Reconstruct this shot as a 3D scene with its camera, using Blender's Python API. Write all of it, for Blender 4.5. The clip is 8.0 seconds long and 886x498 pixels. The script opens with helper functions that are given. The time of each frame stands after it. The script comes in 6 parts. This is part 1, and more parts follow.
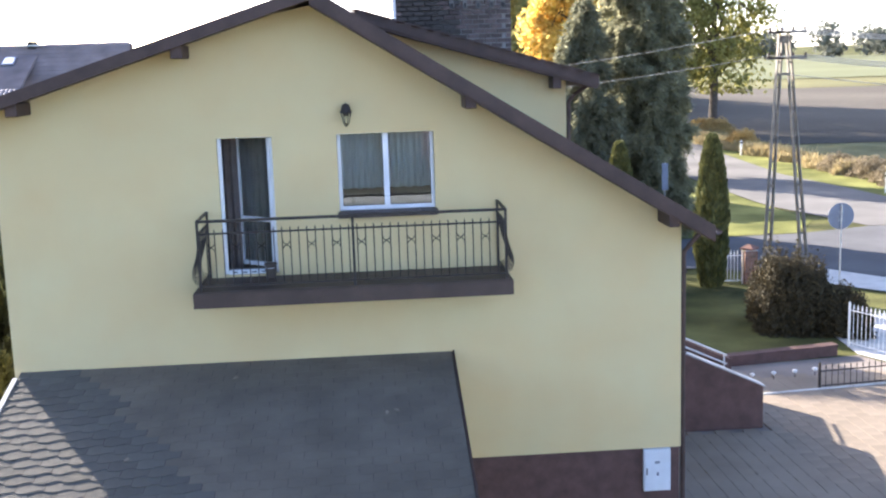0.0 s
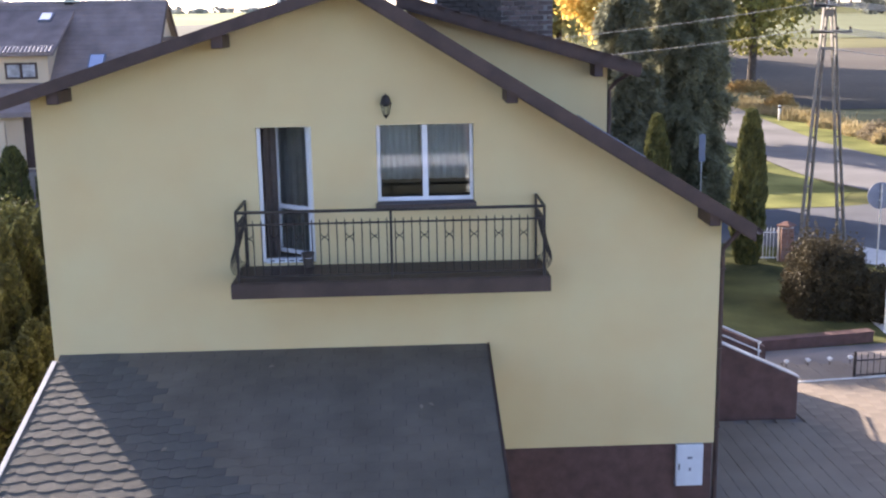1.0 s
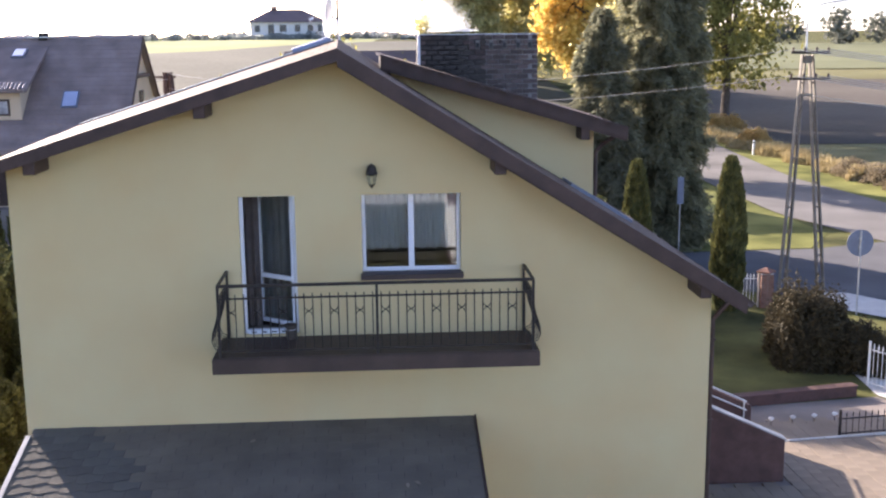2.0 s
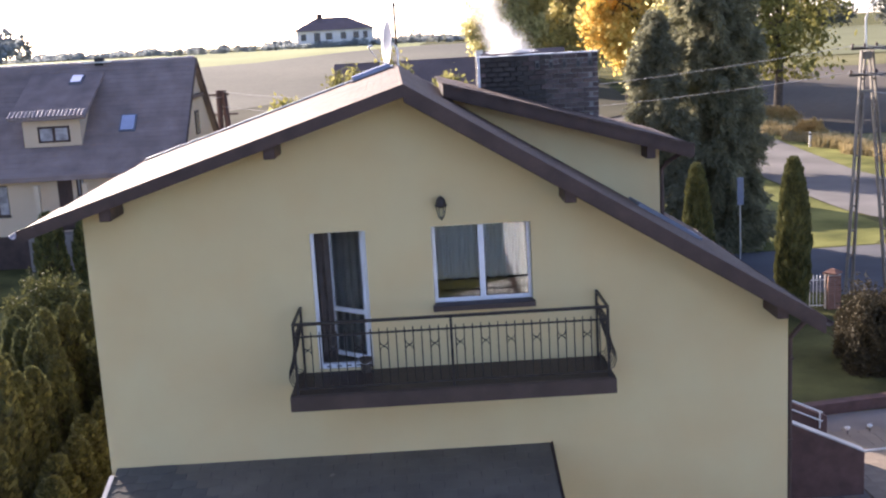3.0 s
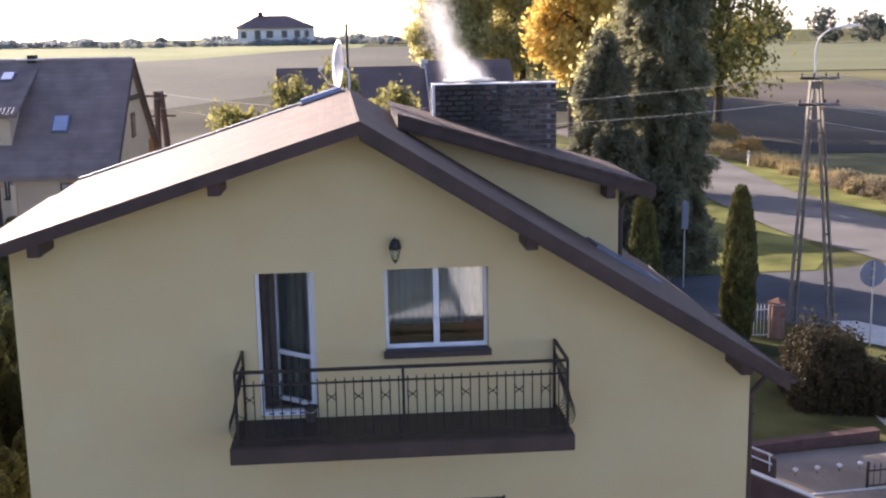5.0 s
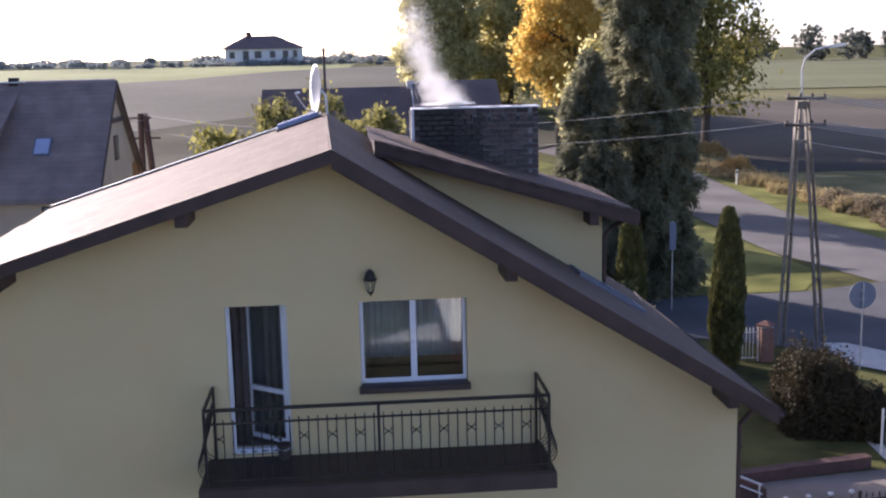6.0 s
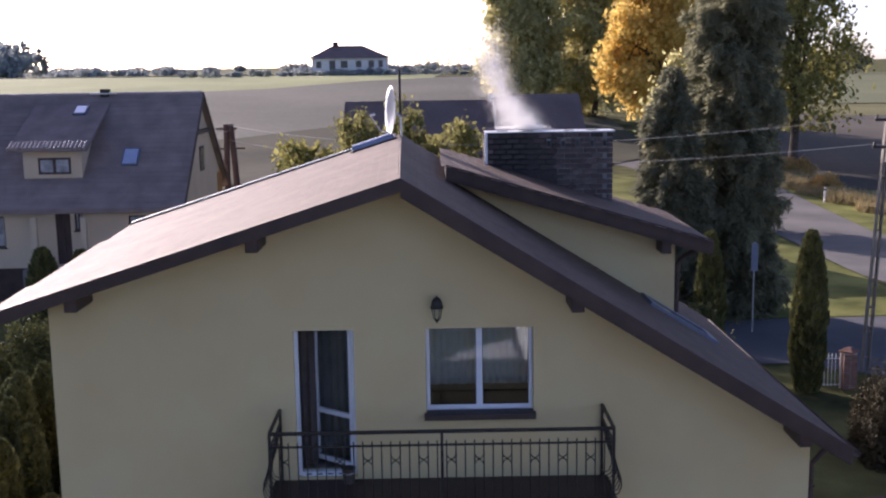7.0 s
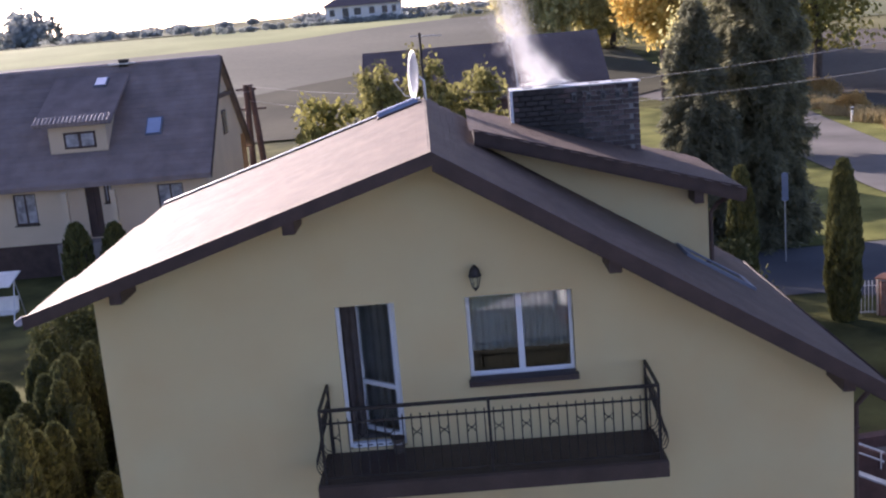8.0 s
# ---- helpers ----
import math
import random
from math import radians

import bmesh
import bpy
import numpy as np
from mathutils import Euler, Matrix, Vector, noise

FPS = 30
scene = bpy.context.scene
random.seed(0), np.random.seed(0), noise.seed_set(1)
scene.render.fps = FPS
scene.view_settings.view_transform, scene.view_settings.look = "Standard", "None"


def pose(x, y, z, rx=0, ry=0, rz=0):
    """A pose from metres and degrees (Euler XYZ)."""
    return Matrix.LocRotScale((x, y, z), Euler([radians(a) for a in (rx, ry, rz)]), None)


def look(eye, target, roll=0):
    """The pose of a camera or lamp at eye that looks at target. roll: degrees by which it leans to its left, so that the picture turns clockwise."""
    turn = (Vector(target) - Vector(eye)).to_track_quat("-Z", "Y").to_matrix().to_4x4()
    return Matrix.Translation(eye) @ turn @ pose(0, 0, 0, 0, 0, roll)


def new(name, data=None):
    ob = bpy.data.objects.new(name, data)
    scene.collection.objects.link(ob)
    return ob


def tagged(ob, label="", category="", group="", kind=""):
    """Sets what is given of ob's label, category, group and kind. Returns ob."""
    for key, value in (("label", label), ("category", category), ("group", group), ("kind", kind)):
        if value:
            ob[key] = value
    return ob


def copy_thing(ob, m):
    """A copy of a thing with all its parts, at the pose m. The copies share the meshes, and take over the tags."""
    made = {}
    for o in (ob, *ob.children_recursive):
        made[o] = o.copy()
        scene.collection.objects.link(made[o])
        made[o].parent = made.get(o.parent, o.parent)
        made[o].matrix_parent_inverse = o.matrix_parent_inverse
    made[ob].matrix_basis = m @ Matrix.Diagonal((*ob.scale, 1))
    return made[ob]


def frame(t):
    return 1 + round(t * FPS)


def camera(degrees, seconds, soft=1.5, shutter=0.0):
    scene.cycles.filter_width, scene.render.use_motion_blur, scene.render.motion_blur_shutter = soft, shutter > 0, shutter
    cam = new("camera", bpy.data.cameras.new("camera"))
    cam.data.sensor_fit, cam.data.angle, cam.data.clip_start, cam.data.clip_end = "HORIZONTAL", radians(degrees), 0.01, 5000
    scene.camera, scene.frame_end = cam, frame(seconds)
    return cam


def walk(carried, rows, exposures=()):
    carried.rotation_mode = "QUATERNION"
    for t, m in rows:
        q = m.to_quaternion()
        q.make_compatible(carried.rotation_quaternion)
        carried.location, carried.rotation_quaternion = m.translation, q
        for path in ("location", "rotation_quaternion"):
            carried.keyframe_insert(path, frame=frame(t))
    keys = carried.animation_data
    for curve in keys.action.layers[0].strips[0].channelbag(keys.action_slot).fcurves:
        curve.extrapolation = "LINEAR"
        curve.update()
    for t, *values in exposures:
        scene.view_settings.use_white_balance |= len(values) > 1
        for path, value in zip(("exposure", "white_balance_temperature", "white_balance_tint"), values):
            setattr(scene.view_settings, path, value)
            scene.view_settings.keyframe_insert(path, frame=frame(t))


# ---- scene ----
cam = camera(43.6, 8.0, soft=2.2)
PATH = [
    (0, (0.246, -17.978, 7.912), (0.372, -16.012, 7.572), -1.9),
    (0.2, (0.227, -17.934, 8.044), (0.343, -15.969, 7.692), -1.3),
    (0.5, (0.198, -17.868, 8.242), (0.287, -15.908, 7.855), -1.4),
    (0.7, (0.18, -17.838, 8.372), (0.254, -15.876, 7.99), -1.9),
    (1, (0.153, -17.792, 8.567), (0.222, -15.838, 8.142), -1.0),
    (1.2, (0.143, -17.71, 8.689), (0.216, -15.753, 8.287), -1.1),
    (1.5, (0.128, -17.588, 8.871), (0.238, -15.636, 8.453), -0.5),
    (1.7, (0.069, -17.432, 9.017), (0.192, -15.475, 8.621), -0.2),
    (2.8, (-0.248, -17.199, 9.622), (-0.182, -15.235, 9.249), -3.1),
    (3, (-0.31, -17.186, 9.702), (-0.285, -15.222, 9.323), -3.2),
    (3.2, (-0.34, -17.126, 9.761), (-0.35, -15.167, 9.362), -4.0),
    (3.5, (-0.385, -17.037, 9.849), (-0.393, -15.082, 9.427), -3.2),
    (3.7, (-0.403, -16.884, 9.911), (-0.401, -14.934, 9.466), -2.7),
    (4, (-0.43, -16.654, 10.004), (-0.383, -14.696, 9.601), -0.4),
    (4.2, (-0.457, -16.518, 10.042), (-0.39, -14.557, 9.655), -0.5),
    (4.5, (-0.497, -16.315, 10.1), (-0.399, -14.35, 9.738), -0.4),
    (4.7, (-0.541, -16.26, 10.168), (-0.416, -14.298, 9.801), -0.5),
    (5.8, (-0.412, -15.812, 10.203), (-0.265, -13.859, 9.798), -1.6),
    (6, (-0.301, -15.677, 10.261), (-0.141, -13.714, 9.913), -1.3),
    (6.2, (-0.255, -15.651, 10.296), (-0.103, -13.68, 9.995), -0.6),
    (6.5, (-0.187, -15.613, 10.348), (-0.142, -13.639, 10.031), -0.6),
    (6.7, (-0.148, -15.623, 10.419), (-0.132, -13.649, 10.098), 0.0),
    (7, (-0.089, -15.639, 10.525), (-0.076, -13.666, 10.196), -0.9),
    (7.2, (-0.104, -15.665, 10.608), (-0.068, -13.693, 10.282), -1.0),
    (7.5, (-0.127, -15.705, 10.733), (-0.096, -13.737, 10.376), -1.8),
    (7.7, (-0.151, -15.687, 10.822), (-0.154, -13.73, 10.406), -4.0),
    (8, (-0.187, -15.659, 10.956), (-0.228, -13.707, 10.525), -4.9),
]
EXPOSURES = ((0, 2.38, 6450, 15), (0.5, 2.04, 6530, 20), (1, 2.03, 6660, 22), (1.5, 1.94, 6730, 22), (3, 1.66, 6670, 25), (3.5, 1.68, 6730, 26), (4.5, 1.6, 6760, 26), (4.7, 1.6, 6760, 26), (5.8, 0.56, 6300, 27), (6, 0.99, 6200, 27), (6.5, 0.76, 6200, 30), (7, 0.71, 6200, 30), (7.5, 0.53, 6200, 31), (8, 1.01, 6250, 31))
walk(cam, [(t, look(eye, target, roll)) for t, eye, target, roll in PATH], EXPOSURES)

# ---- light ----
SUN_DIR = Vector((-0.545 * math.cos(radians(18.5)), 0.838 * math.cos(radians(18.5)), math.sin(radians(18.5))))
world = bpy.data.worlds.new("sky")
scene.world = world
world.use_nodes = True
wn = world.node_tree.nodes
sky = wn.new("ShaderNodeTexSky")
sky.sky_type = "NISHITA"
sky.sun_disc = False
sky.sun_elevation = radians(18.5)
sky.sun_rotation = radians(360 - 33.0)
sky.air_density, sky.dust_density, sky.ozone_density = 0.5, 1.0, 1.0
wn["Background"].inputs["Strength"].default_value = 0.14
world.node_tree.links.new(sky.outputs[0], wn["Background"].inputs["Color"])
sun_data = bpy.data.lights.new("sun", "SUN")
sun_data.energy, sun_data.angle, sun_data.color = 5.0, radians(0.6), (1.0, 0.93, 0.81)
sun = new("sun", sun_data)
sun.matrix_world = look(SUN_DIR * 50, (0, 0, 0))


# ---- helpers of this place ----
def part(name, bm, material, parent=None, label=""):
    """One mesh object made from a bmesh, under a thing or a part; its points are in world metres."""
    me = bpy.data.meshes.new(name)
    bmesh.ops.recalc_face_normals(bm, faces=bm.faces[:])
    bm.to_mesh(me)
    bm.free()
    me.materials.append(material)
    return hang(new(name, me), parent, label)


def hang(ob, parent=None, label=""):
    if parent is not None:
        ob.parent = parent
        if parent.type == "EMPTY":
            ob.matrix_parent_inverse = Matrix.Translation(-parent.location)
    if label:
        ob["label"] = label
    return ob


def thing(name, label, category, at=(0, 0, 0), group=""):
    ob = new(name)
    ob.empty_display_size = 0.2
    ob.location = at
    return tagged(ob, label, category, group)


def box(bm, x0, x1, y0, y1, z0, z1, bevel=0.0):
    v = [bm.verts.new((x, y, z)) for z in (z0, z1) for x, y in ((x0, y0), (x1, y0), (x1, y1), (x0, y1))]
    fs = [bm.faces.new([v[i] for i in q]) for q in ((3, 2, 1, 0), (4, 5, 6, 7), (0, 1, 5, 4), (1, 2, 6, 5), (2, 3, 7, 6), (3, 0, 4, 7))]
    if bevel:
        es = list({e for f in fs for e in f.edges})
        bmesh.ops.bevel(bm, geom=es, offset=bevel, segments=2, affect="EDGES", profile=0.7)
    return bm


def prism(bm, pts, vec):
    """A polygon pushed along a vector into a solid."""
    vec = Vector(vec)
    a = [bm.verts.new(p) for p in pts]
    b = [bm.verts.new(Vector(p) + vec) for p in pts]
    bm.faces.new(a)
    bm.faces.new(b[::-1])
    n = len(pts)
    for i in range(n):
        bm.faces.new((a[i], b[i], b[(i + 1) % n], a[(i + 1) % n]))
    return bm


def rod(bm, p, q, r, r2=None, seg=8):
    """A round or tapered bar from p to q."""
    p, q = Vector(p), Vector(q)
    r2 = r if r2 is None else r2
    d = (q - p).normalized()
    u = d.orthogonal().normalized()
    w = d.cross(u)
    ring = [(math.cos(2 * math.pi * i / seg), math.sin(2 * math.pi * i / seg)) for i in range(seg)]
    a = [bm.verts.new(p + (u * c + w * s) * r) for c, s in ring]
    b = [bm.verts.new(q + (u * c + w * s) * r2) for c, s in ring]
    bm.faces.new(a[::-1])
    bm.faces.new(b)
    for i in range(seg):
        bm.faces.new((a[i], a[(i + 1) % seg], b[(i + 1) % seg], b[i]))
    return bm


def pipe(bm, pts, r, seg=8):
    """One bent round bar through the points."""
    pts = [Vector(p) for p in pts]
    rings = []
    u = None
    for i, p in enumerate(pts):
        d = (pts[min(i + 1, len(pts) - 1)] - pts[max(i - 1, 0)]).normalized()
        u = d.orthogonal().normalized() if u is None else (u - d * u.dot(d)).normalized()
        w = d.cross(u)
        rings.append([bm.verts.new(p + (u * math.cos(2 * math.pi * k / seg) + w * math.sin(2 * math.pi * k / seg)) * r) for k in range(seg)])
    for a, b in zip(rings, rings[1:]):
        for k in range(seg):
            bm.faces.new((a[k], a[(k + 1) % seg], b[(k + 1) % seg], b[k]))
    bm.faces.new(rings[0][::-1])
    bm.faces.new(rings[-1])
    return bm


def lathe(bm, prof, at=(0, 0, 0), seg=20):
    """A turned body from (radius, height) pairs."""
    at = Vector(at)
    rings = [[bm.verts.new(at + Vector((r * math.cos(2 * math.pi * i / seg), r * math.sin(2 * math.pi * i / seg), z))) for i in range(seg)] for r, z in prof]
    for a, b in zip(rings, rings[1:]):
        for i in range(seg):
            bm.faces.new((a[i], a[(i + 1) % seg], b[(i + 1) % seg], b[i]))
    bm.faces.new(rings[0][::-1])
    bm.faces.new(rings[-1])
    return bm


def ring(bm, x0, x1, z0, z1, w, y0, y1, foot=None):
    """A rectangular frame in one piece; w: width of its members, foot: of the lower one."""
    f = w if foot is None else foot
    outer, inner = [(x0, z0), (x1, z0), (x1, z1), (x0, z1)], [(x0 + w, z0 + f), (x1 - w, z0 + f), (x1 - w, z1 - w), (x0 + w, z1 - w)]
    v = [[bm.verts.new((x, y, z)) for x, z in loop] for y in (y0, y1) for loop in (outer, inner)]
    for i in range(4):
        j = (i + 1) % 4
        bm.faces.new((v[0][i], v[0][j], v[1][j], v[1][i]))
        bm.faces.new((v[2][j], v[2][i], v[3][i], v[3][j]))
        bm.faces.new((v[0][j], v[0][i], v[2][i], v[2][j]))
        bm.faces.new((v[1][i], v[1][j], v[3][j], v[3][i]))
    return bm


def smooth(a, b, v):
    t = min(1.0, max(0.0, (v - a) / (b - a)))
    return t * t * (3 - 2 * t)


def ground_z(x, y):
    """Height of the land: level at the house, falling gently to the street, a low hill far behind."""
    z = -0.022 * min(max(y, 0.0), 45.0)
    across = 1 - 0.85 * smooth(0, 80, x)
    z += 9.2 * smooth(70, 250, y) * across - 6.0 * smooth(290, 800, y) * across
    z += 5.0 * smooth(900, 2500, y)
    return z


# ---- materials ----
def mat(name, col, rough=0.85, var=0.18, scale=2.0, bump=0.15, bscale=60.0, metal=0.0, other=None, rnd=0.0, island=False, spec=0.4, fine=0.5):
    """Base colour with blotches at two scales, fine relief, and a shade per piece."""
    m = bpy.data.materials.new(name)
    m.use_nodes = True
    nt = m.node_tree
    N, L = nt.nodes, nt.links
    bsdf = N["Principled BSDF"]
    co = N.new("ShaderNodeTexCoord")
    big = N.new("ShaderNodeTexNoise")
    big.inputs["Scale"].default_value = scale
    big.inputs["Detail"].default_value = 6
    small = N.new("ShaderNodeTexNoise")
    small.inputs["Scale"].default_value = bscale
    small.inputs["Detail"].default_value = 4
    for n in (big, small):
        L.new(co.outputs["Object"], n.inputs["Vector"])
    ramp = N.new("ShaderNodeValToRGB")
    a = [c * (1 - var) for c in col]
    b = [min(1, c * (1 + var)) for c in (other or col)]
    ramp.color_ramp.elements[0].position, ramp.color_ramp.elements[1].position = 0.3, 0.7
    ramp.color_ramp.elements[0].color, ramp.color_ramp.elements[1].color = (*a, 1), (*b, 1)
    L.new(big.outputs["Fac"], ramp.inputs[0])
    hue = N.new("ShaderNodeHueSaturation")
    L.new(ramp.outputs[0], hue.inputs["Color"])
    val = N.new("ShaderNodeMath")
    val.operation = "MULTIPLY_ADD"
    L.new(small.outputs["Fac"], val.inputs[0])
    val.inputs[1].default_value, val.inputs[2].default_value = fine, 1 - fine / 2
    L.new(val.outputs[0], hue.inputs["Value"])
    if rnd:
        src = N.new("ShaderNodeNewGeometry").outputs["Random Per Island"] if island else N.new("ShaderNodeObjectInfo").outputs["Random"]
        v2 = N.new("ShaderNodeMath")
        v2.operation = "MULTIPLY_ADD"
        L.new(src, v2.inputs[0])
        v2.inputs[1].default_value, v2.inputs[2].default_value = rnd, 1 - rnd / 2
        v3 = N.new("ShaderNodeMath")
        v3.operation = "MULTIPLY"
        L.new(v2.outputs[0], v3.inputs[0])
        L.new(val.outputs[0], v3.inputs[1])
        L.new(v3.outputs[0], hue.inputs["Value"])
    L.new(hue.outputs[0], bsdf.inputs["Base Color"])
    bsdf.inputs["Roughness"].default_value = rough
    bsdf.inputs["Metallic"].default_value = metal
    bsdf.inputs["Specular IOR Level"].default_value = spec
    if bump:
        bp = N.new("ShaderNodeBump")
        bp.inputs["Strength"].default_value = bump
        bp.inputs["Distance"].default_value = 0.02
        L.new(small.outputs["Fac"], bp.inputs["Height"])
        L.new(bp.outputs[0], bsdf.inputs["Normal"])
    return m


def leaf_mat(name, dark, light, glow=0.35):
    """Leaves: a shade per leaf, some light let through."""
    m = bpy.data.materials.new(name)
    m.use_nodes = True
    nt = m.node_tree
    N, L = nt.nodes, nt.links
    bsdf = N["Principled BSDF"]
    geo = N.new("ShaderNodeNewGeometry")
    co = N.new("ShaderNodeTexCoord")
    nz = N.new("ShaderNodeTexNoise")
    nz.inputs["Scale"].default_value = 0.7
    L.new(co.outputs["Object"], nz.inputs["Vector"])
    mix = N.new("ShaderNodeMath")
    mix.operation = "MULTIPLY_ADD"
    mix.inputs[1].default_value = 0.55
    L.new(geo.outputs["Random Per Island"], mix.inputs[0])
    half = N.new("ShaderNodeMath")
    half.operation = "MULTIPLY"
    half.inputs[1].default_value = 0.55
    L.new(nz.outputs["Fac"], half.inputs[0])
    L.new(half.outputs[0], mix.inputs[2])
    ramp = N.new("ShaderNodeValToRGB")
    ramp.color_ramp.elements[0].position, ramp.color_ramp.elements[1].position = 0.2, 0.85
    ramp.color_ramp.elements[0].color, ramp.color_ramp.elements[1].color = (*dark, 1), (*light, 1)
    L.new(mix.outputs[0], ramp.inputs[0])
    L.new(ramp.outputs[0], bsdf.inputs["Base Color"])
    bsdf.inputs["Roughness"].default_value = 0.75
    bsdf.inputs["Specular IOR Level"].default_value = 0.1
    tr = N.new("ShaderNodeBsdfTranslucent")
    L.new(ramp.outputs[0], tr.inputs["Color"])
    sh = N.new("ShaderNodeMixShader")
    sh.inputs[0].default_value = glow
    L.new(bsdf.outputs[0], sh.inputs[1])
    L.new(tr.outputs[0], sh.inputs[2])
    L.new(sh.outputs[0], N["Material Output"].inputs["Surface"])
    return m


def glass_mat(name, tint=(0.9, 0.95, 0.95)):
    m = bpy.data.materials.new(name)
    m.use_nodes = True
    b = m.node_tree.nodes["Principled BSDF"]
    b.inputs["Base Color"].default_value = (*tint, 1)
    b.inputs["Roughness"].default_value = 0.02
    b.inputs["Transmission Weight"].default_value = 1.0
    b.inputs["IOR"].default_value = 1.5
    return m


M_YELLOW = mat("yellow_render", (0.70, 0.535, 0.285), 0.92, 0.05, 0.7, 0.4, 120, other=(0.66, 0.55, 0.31), fine=0.16)
M_YELLOW2 = mat("cream_render", (0.65, 0.51, 0.36), 0.92, 0.06, 0.6, 0.2, 90, fine=0.15)
M_WHITE_WALL = mat("white_render", (0.78, 0.77, 0.74), 0.9, 0.05, 0.6, 0.2, 60, fine=0.1)
M_ROOF = mat("brown_shingle", (0.135, 0.088, 0.07), 0.74, 0.15, 1.2, 0.4, 220, rnd=0.2, island=True, fine=0.4, spec=0.46)
M_ROOF.node_tree.nodes["Principled BSDF"].inputs["Specular Tint"].default_value = (1.0, 0.94, 0.74, 1)
# One shingle in two tones: greyer where sunlit, warmer where shaded.
M_SHINGLE_SUN = mat("shingle_sunlit_tone", (0.142, 0.134, 0.118), 0.95, 0.16, 1.2, 0.5, 220, rnd=0.2, fine=0.5, spec=0.08)
M_SHINGLE_SHADE = mat("shingle_shaded_tone", (0.168, 0.146, 0.118), 0.95, 0.16, 1.2, 0.5, 220, rnd=0.08, island=True, fine=0.5, spec=0.08)
M_ROOF_BASE = mat("roofing_felt", (0.06, 0.04, 0.038), 0.85, 0.2, 2, 0.4, 150)
M_FASCIA = mat("dark_stained_wood", (0.070, 0.042, 0.035), 0.6, 0.25, 3, 0.2, 40)
M_PVC = mat("white_pvc", (0.80, 0.82, 0.86), 0.35, 0.03, 3, 0.02, 80, fine=0.05, spec=0.5)
M_SILL = mat("brown_metal_sill", (0.055, 0.038, 0.036), 0.45, 0.1, 5, 0.05, 60, spec=0.5)
M_IRON = mat("black_wrought_iron", (0.038, 0.032, 0.03), 0.5, 0.3, 8, 0.2, 120, metal=0.4)
M_SLAB = mat("dark_brown_boards", (0.070, 0.046, 0.037), 0.6, 0.2, 3, 0.15, 50)
M_FLOOR = mat("dark_balcony_tile", (0.062, 0.042, 0.034), 0.55, 0.15, 3, 0.1, 60)
M_GLASS = glass_mat("window_glass")
M_LACE = mat("net_curtain", (0.74, 0.76, 0.78), 0.95, 0.08, 6, 0.2, 90, fine=0.35)
M_DRAPE = mat("dark_drape", (0.20, 0.17, 0.155), 0.95, 0.15, 4, 0.1, 60)
M_DRAPE2 = mat("grey_curtain", (0.42, 0.41, 0.40), 0.95, 0.12, 5, 0.1, 60)
M_ROOM = mat("room_plaster", (0.30, 0.26, 0.22), 0.95, 0.1, 1, 0.05, 40)
M_PLINTH = mat("dark_red_plinth", (0.108, 0.058, 0.05), 0.7, 0.25, 4, 0.3, 60)
M_BRICK = mat("chimney_brick", (0.10, 0.072, 0.066), 0.9, 0.4, 3, 0.5, 120, rnd=1.0)
M_MORTAR = mat("mortar", (0.40, 0.37, 0.35), 0.95, 0.2, 4, 0.3, 90)
M_SOOT = mat("sooty_brick_core", (0.042, 0.037, 0.034), 0.95, 0.3, 3, 0.3, 90)
M_PILLAR = mat("red_clinker", (0.21, 0.105, 0.078), 0.8, 0.2, 3, 0.3, 80, rnd=0.4)
M_SHEET = mat("galvanised_sheet", (0.62, 0.63, 0.64), 0.35, 0.12, 5, 0.05, 60, metal=0.7)
M_BOXGREY = mat("light_grey_plastic", (0.66, 0.69, 0.74), 0.5, 0.05, 5, 0.03, 60, fine=0.08)
M_CONCRETE = mat("pole_concrete", (0.21, 0.19, 0.16), 0.9, 0.2, 3, 0.3, 80)
# Near-black for gasket, lock and band, and for plates painting the shade of holes.
M_BLACK = mat("near_black", (0.03, 0.03, 0.03), 0.95, 0.1, 3, 0, 40)
M_WIRE = mat("aluminium_wire", (0.33, 0.33, 0.32), 0.5, 0.1, 3, 0, 40, metal=0.2)
M_PORCELAIN = mat("brown_porcelain", (0.08, 0.045, 0.03), 0.3, 0.1, 5, 0, 40)
M_DISH = mat("painted_dish", (0.46, 0.50, 0.57), 0.45, 0.06, 4, 0.02, 60, fine=0.08)
M_ASPHALT = mat("asphalt", (0.13, 0.13, 0.135), 0.9, 0.2, 0.25, 0.3, 40, fine=0.3, spec=0.04)
M_ROAD = mat("worn_road", (0.19, 0.18, 0.168), 0.9, 0.22, 0.2, 0.3, 30, fine=0.3, spec=0.04)
M_PAVER = mat("concrete_paver", (0.27, 0.222, 0.175), 0.9, 0.15, 0.7, 0.3, 60, rnd=0.14, fine=0.3, spec=0.04)
M_PAVE_BED = mat("paver_bed", (0.26, 0.225, 0.20), 0.95, 0.2, 0.7, 0.3, 60, spec=0.04)
M_KERB = mat("concrete_kerb", (0.62, 0.60, 0.56), 0.9, 0.1, 2, 0.2, 60, spec=0.04)
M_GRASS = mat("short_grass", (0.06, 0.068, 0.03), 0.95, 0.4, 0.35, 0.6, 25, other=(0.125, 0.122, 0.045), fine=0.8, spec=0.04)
# Meadow, harvested, stubble and pale far fields: distance haze is put into the colour.
M_MEADOW = mat("haze_paled_meadow", (0.25, 0.29, 0.13), 0.95, 0.2, 0.03, 0.4, 2.0, other=(0.33, 0.34, 0.17), fine=0.4, spec=0.04)
M_SOIL = mat("ploughed_soil", (0.102, 0.09, 0.076), 0.95, 0.25, 0.02, 0.3, 1.5, other=(0.125, 0.11, 0.09), fine=0.5, spec=0.04)
